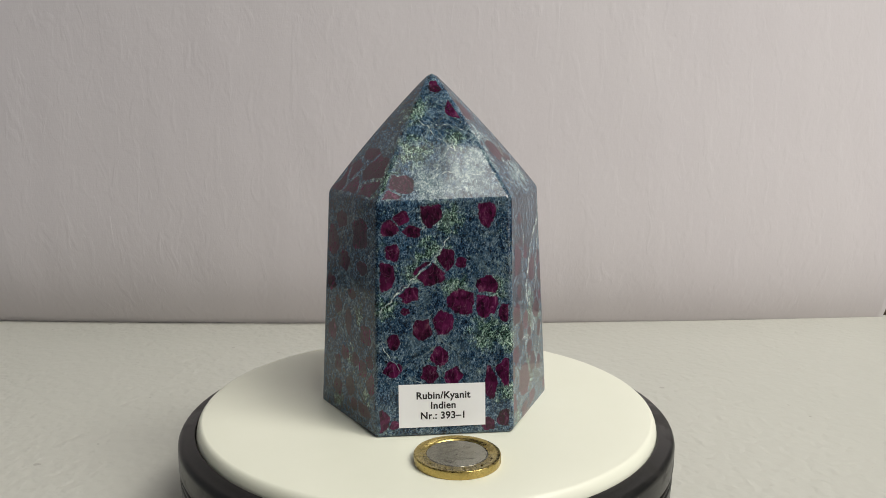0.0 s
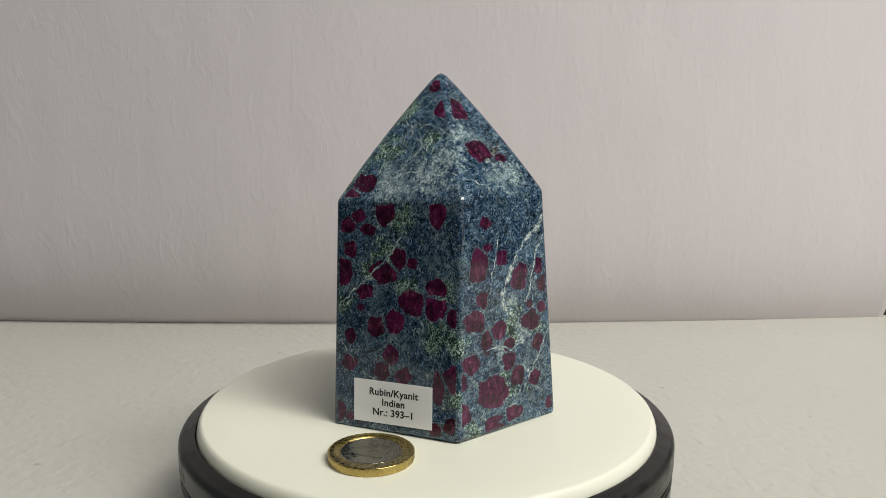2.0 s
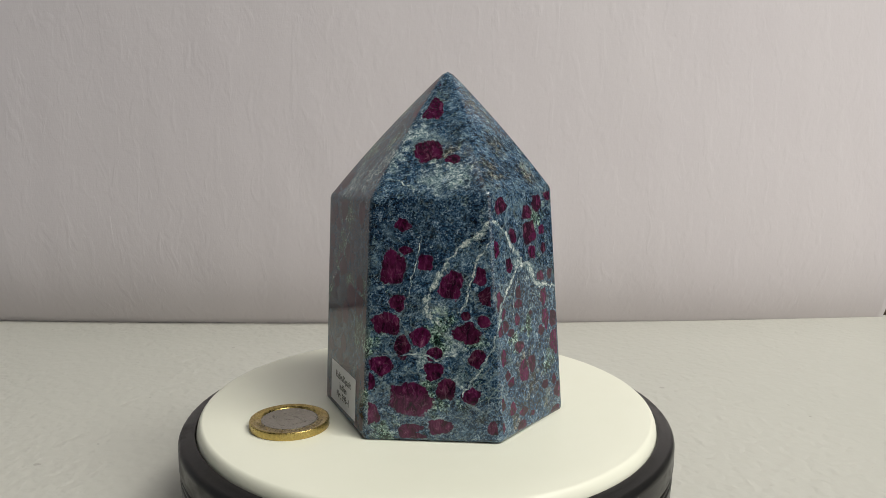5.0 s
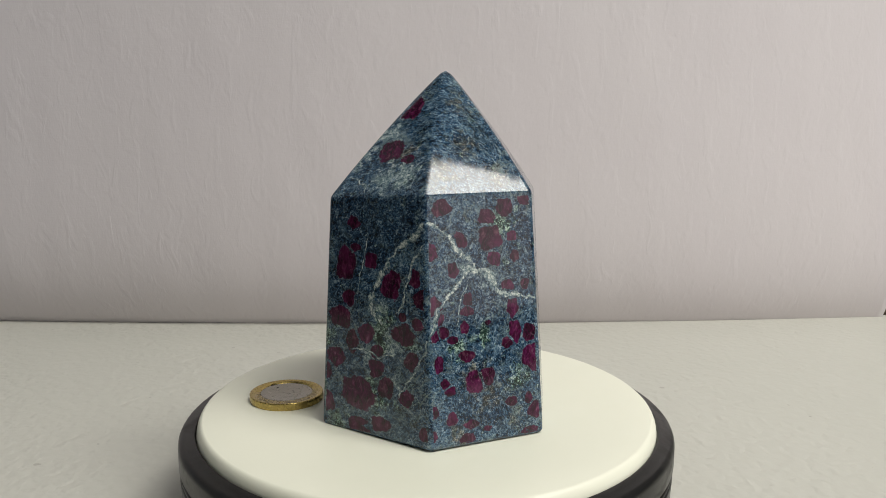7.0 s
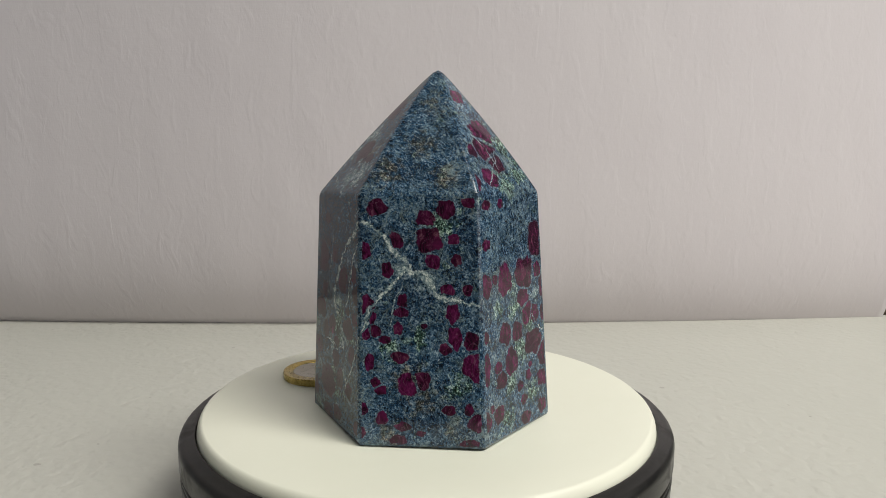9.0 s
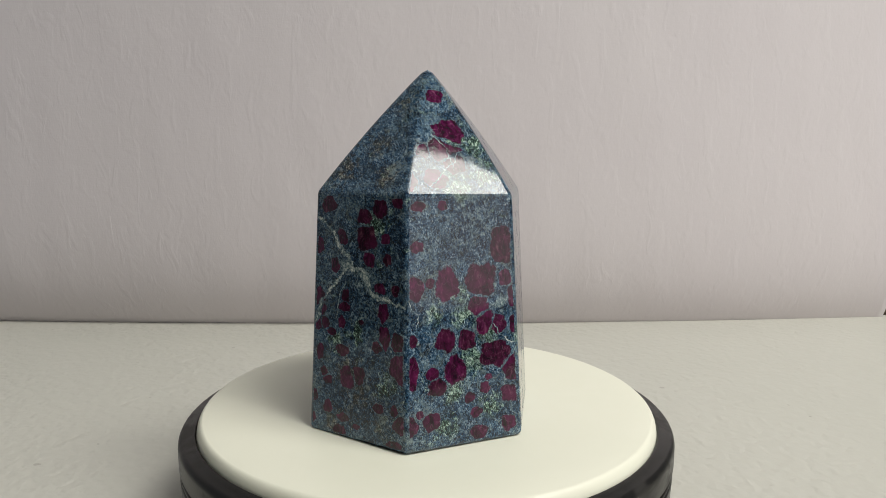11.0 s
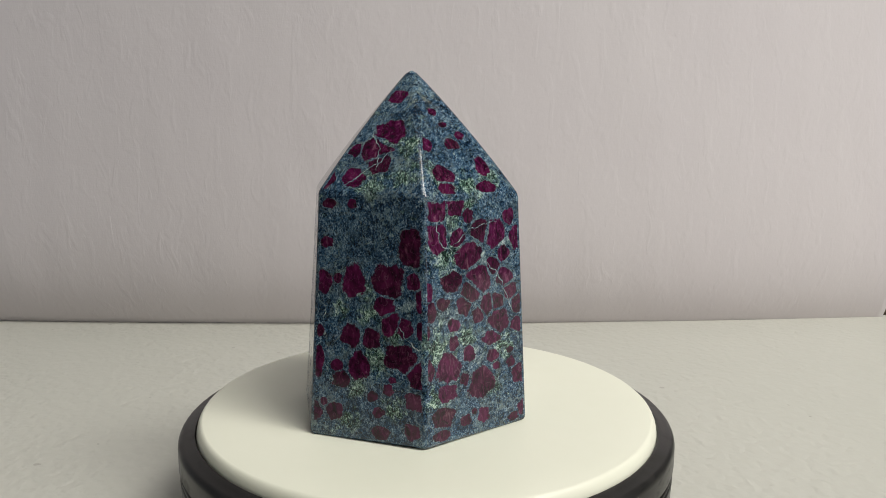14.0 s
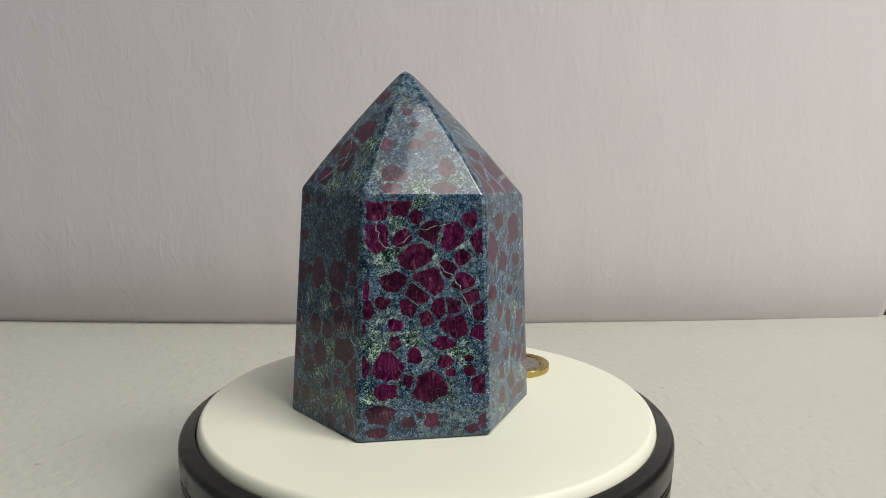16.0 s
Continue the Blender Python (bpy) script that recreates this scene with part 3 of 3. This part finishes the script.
PATCHES["A"] = [(1.9, 62.2, 3.7, 0), (-3.4, 53.6, 3.7, 0), (-8.9, 47.0, 2.7, 0), (3.1, 43.0, 3.2, 0), (14.9, 42.3, 2.7, 0), (11.8, 29.3, 4.3, 0), (18.3, 27.4, 3.2, 0), (-16.7, 37.0, 2.7, 0), (17.9, 12.1, 2.5, 0), (-3.5, 63.2, 2.7, 1), (-0.1, 22.2, 14.2, 3), (9.5, 54.9, 10.6, 3), (-11.1, 30.6, 10.9, 3)]
PATCHES["B"] = [(2.8, 34.0, 3.5, 0), (1.2, 29.8, 3.2, 0), (2.2, 37.3, 2.4, 1), (4.4, 30.2, 2.4, 1), (-17.4, 29.4, 2.4, 0), (-19.7, 11.8, 2.2, 0), (1.1, 11.4, 3.3, 0), (-1.0, 16.9, 2.2, 0), (5.5, 26.4, 3.0, 1), (7.6, 17.7, 2.4, 1), (11.9, 29.4, 2.7, 0), (-2.1, 23.5, 2.7, 1), (-13.9, 2.3, 3.3, 0), (-10.3, 58.6, 8.8, 3), (11.9, 60.3, 4.2, 3), (-13.6, 37.7, 6.3, 3)]
PATCHES["C"] = [(-3.9, 19.6, 4.2, 2), (0.3, 13.4, 4.2, 2), (-9.1, 3.0, 3.2, 2), (8.7, 6.3, 2.6, 2), (1.2, 46.2, 2.3, 1), (-5.6, 48.7, 2.1, 1), (-0.8, 30.1, 2.6, 0), (-8.1, 26.8, 2.6, 0), (10.7, 17.9, 2.6, 0), (5.2, 61.1, 3.1, 0), (-8.1, 39.3, 5.7, 3), (1.2, 47.8, 6.2, 3)]
PATCHES["D"] = [(-8.1, 37.3, 2.6, 0), (-0.3, 36.1, 3.1, 0), (-0.3, 41.3, 2.1, 0), (7.9, 29.8, 3.1, 0), (2.7, 23.5, 3.2, 0), (7.9, 10.8, 3.2, 0), (-3.6, 15.2, 2.6, 0), (12.1, 39.1, 2.1, 1), (-5.7, 5.7, 2.7, 0), (-11.7, 27.9, 2.1, 2), (4.9, 60.9, 6.7, 3), (-13.7, 41.5, 4.7, 3), (11.0, 11.8, 5.3, 3)]
PATCHES["E"] = [(-9.2, 52.2, 4.2, 0), (-0.7, 66.7, 2.6, 0), (-7.0, 62.1, 2.6, 0), (-3.2, 29.7, 3.2, 0), (10.8, 24.8, 3.3, 0), (-13.8, 27.9, 4.3, 0), (-15.0, 13.0, 3.2, 0), (6.4, 13.0, 2.7, 0), (-11.3, 51.2, 2.6, 1), (4.5, 50.8, 1.6, 1), (8.7, 44.3, 1.6, 1), (12.0, 54.9, 1.6, 1), (-1.1, 24.2, 2.7, 1), (-8.4, 34.2, 3.2, 1)]
PATCHES["F"] = [(6.9, 33.7, 2.5, 0), (-7.6, 33.1, 2.1, 0), (2.7, 19.5, 3.1, 0), (12.3, 10.6, 2.5, 0), (-6.7, 5.3, 2.7, 0)]
PATCHES["At"] = [(-4.4, 33.2, 3.1, 0), (5.9, 20.3, 3.3, 0), (-3.8, 4.6, 6.2, 1), (8.9, 8.3, 5.5, 1), (12.8, 15.1, 4.2, 1), (-7.3, 17.2, 4.4, 0)]
PATCHES["Bt"] = [(4.4, 14.0, 4.2, 2), (-3.4, 21.5, 4.4, 1), (1.2, 6.0, 4.1, 1), (7.7, 6.9, 4.1, 1)]
PATCHES["Ct"] = [(2.8, 30.7, 3.6, 2), (-0.0, 16.9, 4.1, 2), (-8.8, 7.7, 4.6, 2), (7.0, 5.2, 3.8, 2)]
PATCHES["Dt"] = [(7.3, 15.8, 3.3, 0), (-1.0, 2.9, 3.7, 0), (8.3, 7.0, 3.8, 0)]
PATCHES["Et"] = [(-0.5, 3.1, 3.8, 0), (-9.8, 6.9, 3.2, 0), (8.2, 5.5, 3.2, 0), (-2.9, 30.6, 3.5, 2)]
PATCHES["Ft"] = [(3.0, 32.4, 4.9, 0), (12.4, 7.6, 5.2, 0)]
VEINS = {}
VEINS["B"] = [(1.5, [(15.9, 62.4), (12.4, 58.8), (8.1, 55.4), (4.4, 51.5), (1.2, 46.8), (-1.2, 40.5), (-1.5, 36.8), (2.2, 33.0)]), (0.8, [(15.9, 62.4), (19.6, 58.1), (21.4, 53.8), (20.0, 45.3), (18.8, 36.8), (16.9, 28.2), (14.1, 21.7), (10.3, 16.4), (8.2, 13.3)]), (0.7, [(15.6, 56.1), (12.4, 51.9), (10.8, 45.6), (9.2, 40.3), (7.4, 36.6)]), (0.4, [(-2.8, 59.5), (-4.1, 52.2), (-6.0, 45.4), (-6.7, 40.7)]), (0.6, [(-9.0, 24.8), (-3.1, 25.1), (1.1, 23.9), (6.5, 25.3)])]
VEINS["C"] = [(1.2, [(-17.8, 62.7), (-13.9, 60.7), (-10.3, 58.1), (-8.0, 54.8), (-4.0, 51.3), (-3.0, 49.2), (0.6, 49.0), (2.4, 45.7), (3.5, 42.7), (8.4, 41.5), (12.0, 40.6), (15.8, 39.6)]), (0.9, [(-3.5, 50.8), (-7.1, 46.6), (-11.3, 42.4), (-13.9, 38.7), (-16.0, 33.9), (-17.3, 30.8)]), (0.5, [(-4.0, 48.7), (-6.6, 43.5), (-7.9, 39.3), (-8.6, 34.1)])]
VEINS["A"] = [(0.6, [(-18.9, 35.2), (-14.4, 40.3), (-9.4, 44.3), (-4.5, 49.3), (-0.2, 54.7), (1.9, 59.0)]), (0.35, [(-18.4, 28.1), (-16.1, 23.8), (-12.8, 19.5)]), (0.35, [(-11.7, 18.4), (-4.5, 14.3), (-0.0, 12.3)])]
VEINS["D"] = [(0.4, [(-16.2, 41.5), (-13.7, 37.8), (-13.2, 34.2)]), (0.4, [(9.0, 33.9), (13.1, 28.6), (17.3, 26.5)])]
VEINS["At"] = [(0.5, [(17.6, 6.8), (14.3, 9.6), (8.9, 8.3), (1.2, 9.9), (-4.1, 7.3)]), (0.4, [(-4.1, 30.2), (0.0, 22.6), (6.1, 16.7), (14.3, 9.6)]), (0.35, [(-8.2, 4.7), (-1.2, 11.4), (5.7, 22.4)]), (0.35, [(-2.8, 28.6), (4.2, 26.9), (10.1, 23.7)])]
VEINS["Bt"] = [(0.6, [(-13.0, 6.6), (-8.4, 5.9), (-4.9, 3.7), (-3.7, 1.0)]), (0.3, [(-8.5, 14.7), (-5.2, 24.5), (-0.3, 28.7)])]
VEINS["E"] = [(0.28, [(-11.2, 63.7), (-12.8, 59.5), (-10.8, 55.3), (-5.0, 53.1)]), (0.28, [(-7.1, 55.3), (-1.8, 59.4), (3.5, 60.3), (8.8, 61.3)]), (0.28, [(4.5, 49.7), (8.7, 46.4), (11.9, 39.9), (14.1, 33.4)]), (0.28, [(-14.5, 47.0), (-8.2, 49.0), (-4.0, 46.8)])]
VEINS["Dt"] = [(0.35, [(-8.7, 2.7), (-4.1, 6.5), (1.0, 11.7), (3.1, 15.7)]), (0.3, [(-4.4, 20.6), (-1.1, 15.5), (0.0, 7.9)])]
TIP = Vector((1.7, 6.44, 104.7))
SIDES = "ABCDEF"
SWELL = 1.15
FOOT = -0.8                    # the foot sinks into the thin gap left by the platter's lean


def face_frame(name):
    """Origin, the way across, the way up and the normal of a side (one letter) or of the roof facet over it (with t)."""
    i = SIDES.index(name[0])
    j = (i + 1) % 6
    s0, s1 = Vector(SHOULDER[i]), Vector(SHOULDER[j])
    if len(name) == 1:
        b0, b1 = Vector((*BASE[i], FOOT)), Vector((*BASE[j], FOOT))
        corners = [b0, b1, s1, s0]
    else:
        corners = [s0, s1, TIP]
    o = (corners[0] + corners[1]) / 2
    u = (corners[1] - corners[0]).normalized()
    n = u.cross(((s0 + s1) / 2 if len(name) == 1 else TIP) - o).normalized()
    w = n.cross(u)
    return o, u, w, n, [((c - o).dot(u), (c - o).dot(w)) for c in corners]


FRAMES = {k + t: face_frame(k + t) for k in SIDES for t in ("", "t")}


def clipped(poly, fence, inset):
    """The polygon cut to the inside of a counter-clockwise convex fence, inset a little."""
    for (ax, ay), (bx, by) in zip(fence, fence[1:] + fence[:1]):
        d = math.hypot(bx - ax, by - ay)
        nx, ny = -(by - ay) / d, (bx - ax) / d

        def side(p):
            return (p[0] - ax) * nx + (p[1] - ay) * ny - inset
        out = []
        for p, q in zip(poly, poly[1:] + poly[:1]):
            sp, sq = side(p), side(q)
            if sp >= 0:
                out.append(p)
            if sp * sq < 0:
                f = sp / (sp - sq)
                out.append(tuple(a + f * (b - a) for a, b in zip(p, q)))
        poly = out
        if len(poly) < 3:
            return []
    return poly


def stone_body(parent):
    bm = bmesh.new()
    low = [bm.verts.new((x * MM, y * MM, FOOT * MM)) for x, y in BASE]
    mid = [bm.verts.new([c * MM for c in p]) for p in SHOULDER]
    tip = bm.verts.new(TIP * MM)
    for i in range(6):
        j = (i + 1) % 6
        bm.faces.new((low[i], low[j], mid[j], mid[i]))
        bm.faces.new((mid[i], mid[j], tip))
    bm.faces.new(low[::-1])
    upper = [e for e in bm.edges if max(v.co.z for v in e.verts) > 1 * MM]
    bmesh.ops.bevel(bm, geom=upper, offset=0.85 * MM, segments=4, profile=0.5, affect="EDGES")
    for axis, lo, hi, step in (((0, 0, 1), 2, 102, 2.0), ((1, 0, 0), -34, 39, 2.0), ((0, 1, 0), -30, 39, 2.0)):
        p = lo
        while p < hi:
            bmesh.ops.bisect_plane(bm, geom=bm.verts[:] + bm.edges[:] + bm.faces[:], plane_co=[c * p * MM for c in axis], plane_no=axis)
            p += step
    for h in (0.15, 0.4, 0.8, 1.3):
        bmesh.ops.bisect_plane(bm, geom=bm.verts[:] + bm.edges[:] + bm.faces[:], plane_co=(0, 0, (FOOT + h) * MM), plane_no=(0, 0, 1))
    for v in bm.verts:
        v.co = rounded_foot(swell(v.co / MM)) * MM
    for f in bm.faces:
        f.smooth = True
    ob = part("body", bm, KYANITE, parent, "polished blue kyanite rock, speckled green and grey")
    me = ob.data
    me.set_sharp_from_angle(angle=radians(5))
    set_patches(me, PATCHES)
    return ob


def set_patches(me, names):
    """Marks where the rock is green, pale, brown or dark, by the spots of the facets named."""
    co = np.empty(len(me.vertices) * 3)
    me.vertices.foreach_get("co", co)
    co = co.reshape(-1, 3) / MM
    value = np.zeros((len(co), 4))
    for name in names:
        o, u, w, n, _ = FRAMES[name]
        near = np.abs((co - np.array(o)) @ np.array(n)) < 1.6
        a, b = (co - np.array(o)) @ np.array(u), (co - np.array(o)) @ np.array(w)
        for x, y, r, kind in PATCHES.get(name, ()):
            d = np.hypot(a - x, b - y) / (r * 1.25)
            value[:, kind] = np.where(near, np.maximum(value[:, kind], np.clip(1.15 - d * 0.75, 0, 1)), value[:, kind])
    attr = me.attributes.new("patch", "FLOAT_COLOR", "POINT")
    attr.data.foreach_set("color", value.astype(np.float32).ravel())


def rounded_foot(point):
    """The edge at the foot is ground round: points near it drawn in towards the middle."""
    h = min(1.0, max(0.0, (point[2] - FOOT) / 1.9))
    back = 1.9 * (1 - math.sqrt(1 - (1 - h) ** 2))
    away = Vector((point[0] - 3.0, point[1] - 4.0, 0))
    if away.length < 20:
        return Vector(point)
    return Vector(point) - away.normalized() * back


def swell(point):
    """The roof facets are ground a little convex: the swell of a point above the shoulder, in millimetres."""
    k = (point[2] - 67.5) / (TIP.z - 67.5)
    if k <= 0 or k >= 1:
        return Vector(point)
    dx, dy = point[0] - TIP.x, point[1] - TIP.y
    d = math.hypot(dx, dy) or 1.0
    s = SWELL * 4 * k * (1 - k) * min(1.0, d / 3)
    return Vector((point[0] + dx / d * s, point[1] + dy / d * s, point[2]))


def on_surface(body, point, lift):
    """The point brought to the polished surface and lifted off it, in metres."""
    _, place, normal, _ = body.closest_point_on_mesh(Vector(point) * MM, distance=0.01)
    return place + normal * lift * MM


def inlay(name, frame_name, outline, lift, mat, parent, body):
    """A thin polished piece let into a facet, with rings from its outline to its centre, standing a hair proud."""
    o, u, w, n, fence = FRAMES[frame_name]
    outline = clipped(outline, fence, 0.75)
    if len(outline) < 3:
        return None
    cx = sum(p[0] for p in outline) / len(outline)
    cy = sum(p[1] for p in outline) / len(outline)
    bm = bmesh.new()
    layer = bm.verts.layers.float.new("rim")

    def ring(k, z):
        vs = []
        for x, y in outline:
            v = bm.verts.new(on_surface(body, swell(o + u * (cx + (x - cx) * k) + w * (cy + (y - cy) * k)), z))
            v[layer] = k
            vs.append(v)
        return vs
    skirt = [ring(1.0, -0.03), ring(1.0, lift)]
    rings = [ring(1.0, lift), ring(0.8, lift), ring(0.5, lift)]
    centre = bm.verts.new(on_surface(body, swell(o + u * cx + w * cy), lift))
    k = len(outline)
    for a, b in (skirt, rings[:2], rings[1:]):
        for i in range(k):
            bm.faces.new((a[i], a[(i + 1) % k], b[(i + 1) % k], b[i])).smooth = a is not skirt[0]
    for i in range(k):
        bm.faces.new((rings[-1][i], rings[-1][(i + 1) % k], centre)).smooth = True
    ob = part(name, bm, mat, parent)
    set_patches(ob.data, (frame_name,))
    return ob


def ruby_outline(x, y, rx, ry, seed):
    """An uneven, slightly angular blob round (x, y)."""
    rnd = random.Random(seed)
    turn, corners = rnd.uniform(0, 6.28), rnd.choice((3, 4, 5, 5))
    pts = []
    for i in range(26):
        a = 2 * math.pi * i / 26
        r = 1.0 + 0.07 * math.cos(corners * a + turn) + 0.24 * noise.noise((math.cos(a) * 1.3 + seed, math.sin(a) * 1.3, seed * 0.37)) + 0.08 * noise.noise((math.cos(a) * 4 + seed, math.sin(a) * 4, 9.0))
        pts.append((x + rx * r * math.cos(a), y + ry * r * math.sin(a)))
    return pts


def kept_apart(outline, spot, others):
    """The outline cut off half-way to the neighbouring crystals, by their sizes, so that they press against each other."""
    x, y, rx, ry = spot
    for ox, oy, orx, ory in others:
        d = math.hypot(ox - x, oy - y)
        r, q = (rx + ry) / 2, (orx + ory) / 2
        if d < 0.1 or d > 1.6 * (r + q):
            continue
        ux, uy = (ox - x) / d, (oy - y) / d
        px, py = x + ux * d * r / (r + q), y + uy * d * r / (r + q)
        far = 40.0
        fence = [(px + uy * far, py - ux * far), (px - uy * far, py + ux * far), (px - uy * far - ux * far, py + ux * far - uy * far), (px + uy * far - ux * far, py - ux * far - uy * far)]
        outline = clipped(outline, fence, 0.0) or outline
    return outline


def vein(points, width, frame_name, seed, parent, body):
    """A ragged pale band that follows the points across a facet; rim runs from 0 along its middle to 1 at its sides."""
    o, u, w, n, fence = FRAMES[frame_name]
    width *= min(1.0, 0.45 + 0.55 * width)
    fine = []
    for (ax, ay), (bx, by) in zip(points, points[1:]):
        steps = max(2, int(math.hypot(bx - ax, by - ay) / 0.4))
        fine += [(ax + (bx - ax) * k / steps, ay + (by - ay) * k / steps) for k in range(steps)]
    fine.append(points[-1])
    rows = []
    for i, (x, y) in enumerate(fine):
        px, py = fine[max(i - 3, 0)]
        qx, qy = fine[min(i + 3, len(fine) - 1)]
        d = math.hypot(qx - px, qy - py) or 1
        nx, ny = -(qy - py) / d, (qx - px) / d
        ends = min(1.0, 0.25 + 0.12 * min(i, len(fine) - 1 - i))
        off = 0.8 * noise.noise((x * 0.4, y * 0.4, seed)) + 0.35 * noise.noise((x * 1.3, y * 1.3, seed))
        h = [s * width * 1.05 * ends * max(0.35, 0.9 + 0.9 * noise.noise((x * 0.35, y * 0.35, seed + k))) for s, k in ((1, 3.1), (-1, 7.7))]
        rows.append([(x + nx * (off + e), y + ny * (off + e)) for e in (h[1], 0.0, h[0])])
    bm = bmesh.new()
    layer = bm.verts.layers.float.new("rim")

    def inside(p):
        return all((p[0] - ax) * (ay - by) + (p[1] - ay) * (bx - ax) > 0.1 * math.hypot(bx - ax, by - ay) for (ax, ay), (bx, by) in zip(fence, fence[1:] + fence[:1]))
    runs = [[]]
    for row in rows:
        if inside(row[1]):
            runs[-1].append(row)
        else:
            runs.append([])
    made = []
    for row in max(runs, key=len):
        vs = [bm.verts.new(on_surface(body, swell(o + u * x + w * y), 0.032)) for x, y in row]
        for v, rim in zip(vs, (1.0, 0.0, 1.0)):
            v[layer] = rim
        made.append(vs)
    for a, b in zip(made, made[1:]):
        for k in (0, 1):
            bm.faces.new((a[k], b[k], b[k + 1], a[k + 1])).smooth = True
    bmesh.ops.recalc_face_normals(bm, faces=bm.faces[:])
    ob = part("vein", bm, VEIN, parent)
    set_patches(ob.data, (frame_name,))
    return ob


def lettering(text, size, x, y, turn, lift, parent):
    curve = bpy.data.curves.new("lettering", "FONT")
    curve.body, curve.size, curve.align_x, curve.align_y = text, size * MM, "CENTER", "CENTER"
    curve.offset, curve.extrude = 0.00007, 0.00001
    curve.space_character = 1.05
    ob = bpy.data.objects.new("lettering", curve)
    scene.collection.objects.link(ob)
    me = bpy.data.meshes.new_from_object(ob.evaluated_get(bpy.context.evaluated_depsgraph_get()))
    bpy.data.objects.remove(ob)
    o, u, w, n, _ = FRAMES["A"]
    m = Matrix((u, w, n)).transposed().to_4x4()
    m.translation = (o + u * x + w * y + n * lift) * MM
    me.transform(m @ Matrix.Rotation(radians(turn), 4, "Z"))
    me.materials.clear()
    me.materials.append(INK)
    out = new("lettering", me)
    out.parent = parent
    return out


def stone_point():
    thing = tagged(empty("stone_point"), "polished six-sided ruby and kyanite stone point with paper label", "mineral specimen")
    body = stone_body(thing)
    bpy.context.view_layer.update()
    seed = 0
    for name, spots in RUBIES.items():
        for x, y, rx, ry in spots:
            seed += 1
            outline = kept_apart(ruby_outline(x, y, rx * 1.33, ry * 1.33, seed), (x, y, rx, ry), [o for o in spots if o != (x, y, rx, ry)])
            inlay("ruby", name, outline, 0.02 + 0.0008 * (seed % 7), RUBY, thing, body)
    for name, lines in VEINS.items():
        for width, points in lines:
            seed += 1
            vein(points, width, name, seed, thing, body)
    # the sticker and its three printed lines
    o, u, w, n, _ = FRAMES["A"]
    bm = bmesh.new()
    corners = [(-13.15, 2.9), (11.65, 3.0), (11.6, 15.3), (-13.2, 15.4)]
    lo = [bm.verts.new((o + u * x + w * y + n * 0.0) * MM) for x, y in corners]
    hi = [bm.verts.new((o + u * x + w * y + n * 0.16) * MM) for x, y in corners]
    bm.faces.new(hi)
    for i in range(4):
        bm.faces.new((lo[i], lo[(i + 1) % 4], hi[(i + 1) % 4], hi[i]))
    sticker = part("label", bm, PAPER, thing, "white printed paper sticker")
    for text, y, size in (("Rubin/Kyanit", 12.0, 2.85), ("Indien", 9.1, 2.85), ("Nr.: 393–1", 6.15, 2.85)):
        lettering(text, size, -0.5, y, 0.0, 0.185, sticker)
    return thing


STONE = stone_point()


# ---- what moves ----
def motions():
    times = [0.5 * i for i in range(33)]
    walk(PLATTER, [(t, pose(0, 0, -TABLE_Z, 0, 0, TURN_PER_SECOND * t)) for t in times])
    walk(COIN, [(t, LEAN @ pose(0, 0, 0, 0, 0, TURN_PER_SECOND * t)) for t in times])
    walk(STONE, [(t, pose(0, 0, 0, 0, 0, TURN_PER_SECOND * t)) for t in times])


motions()
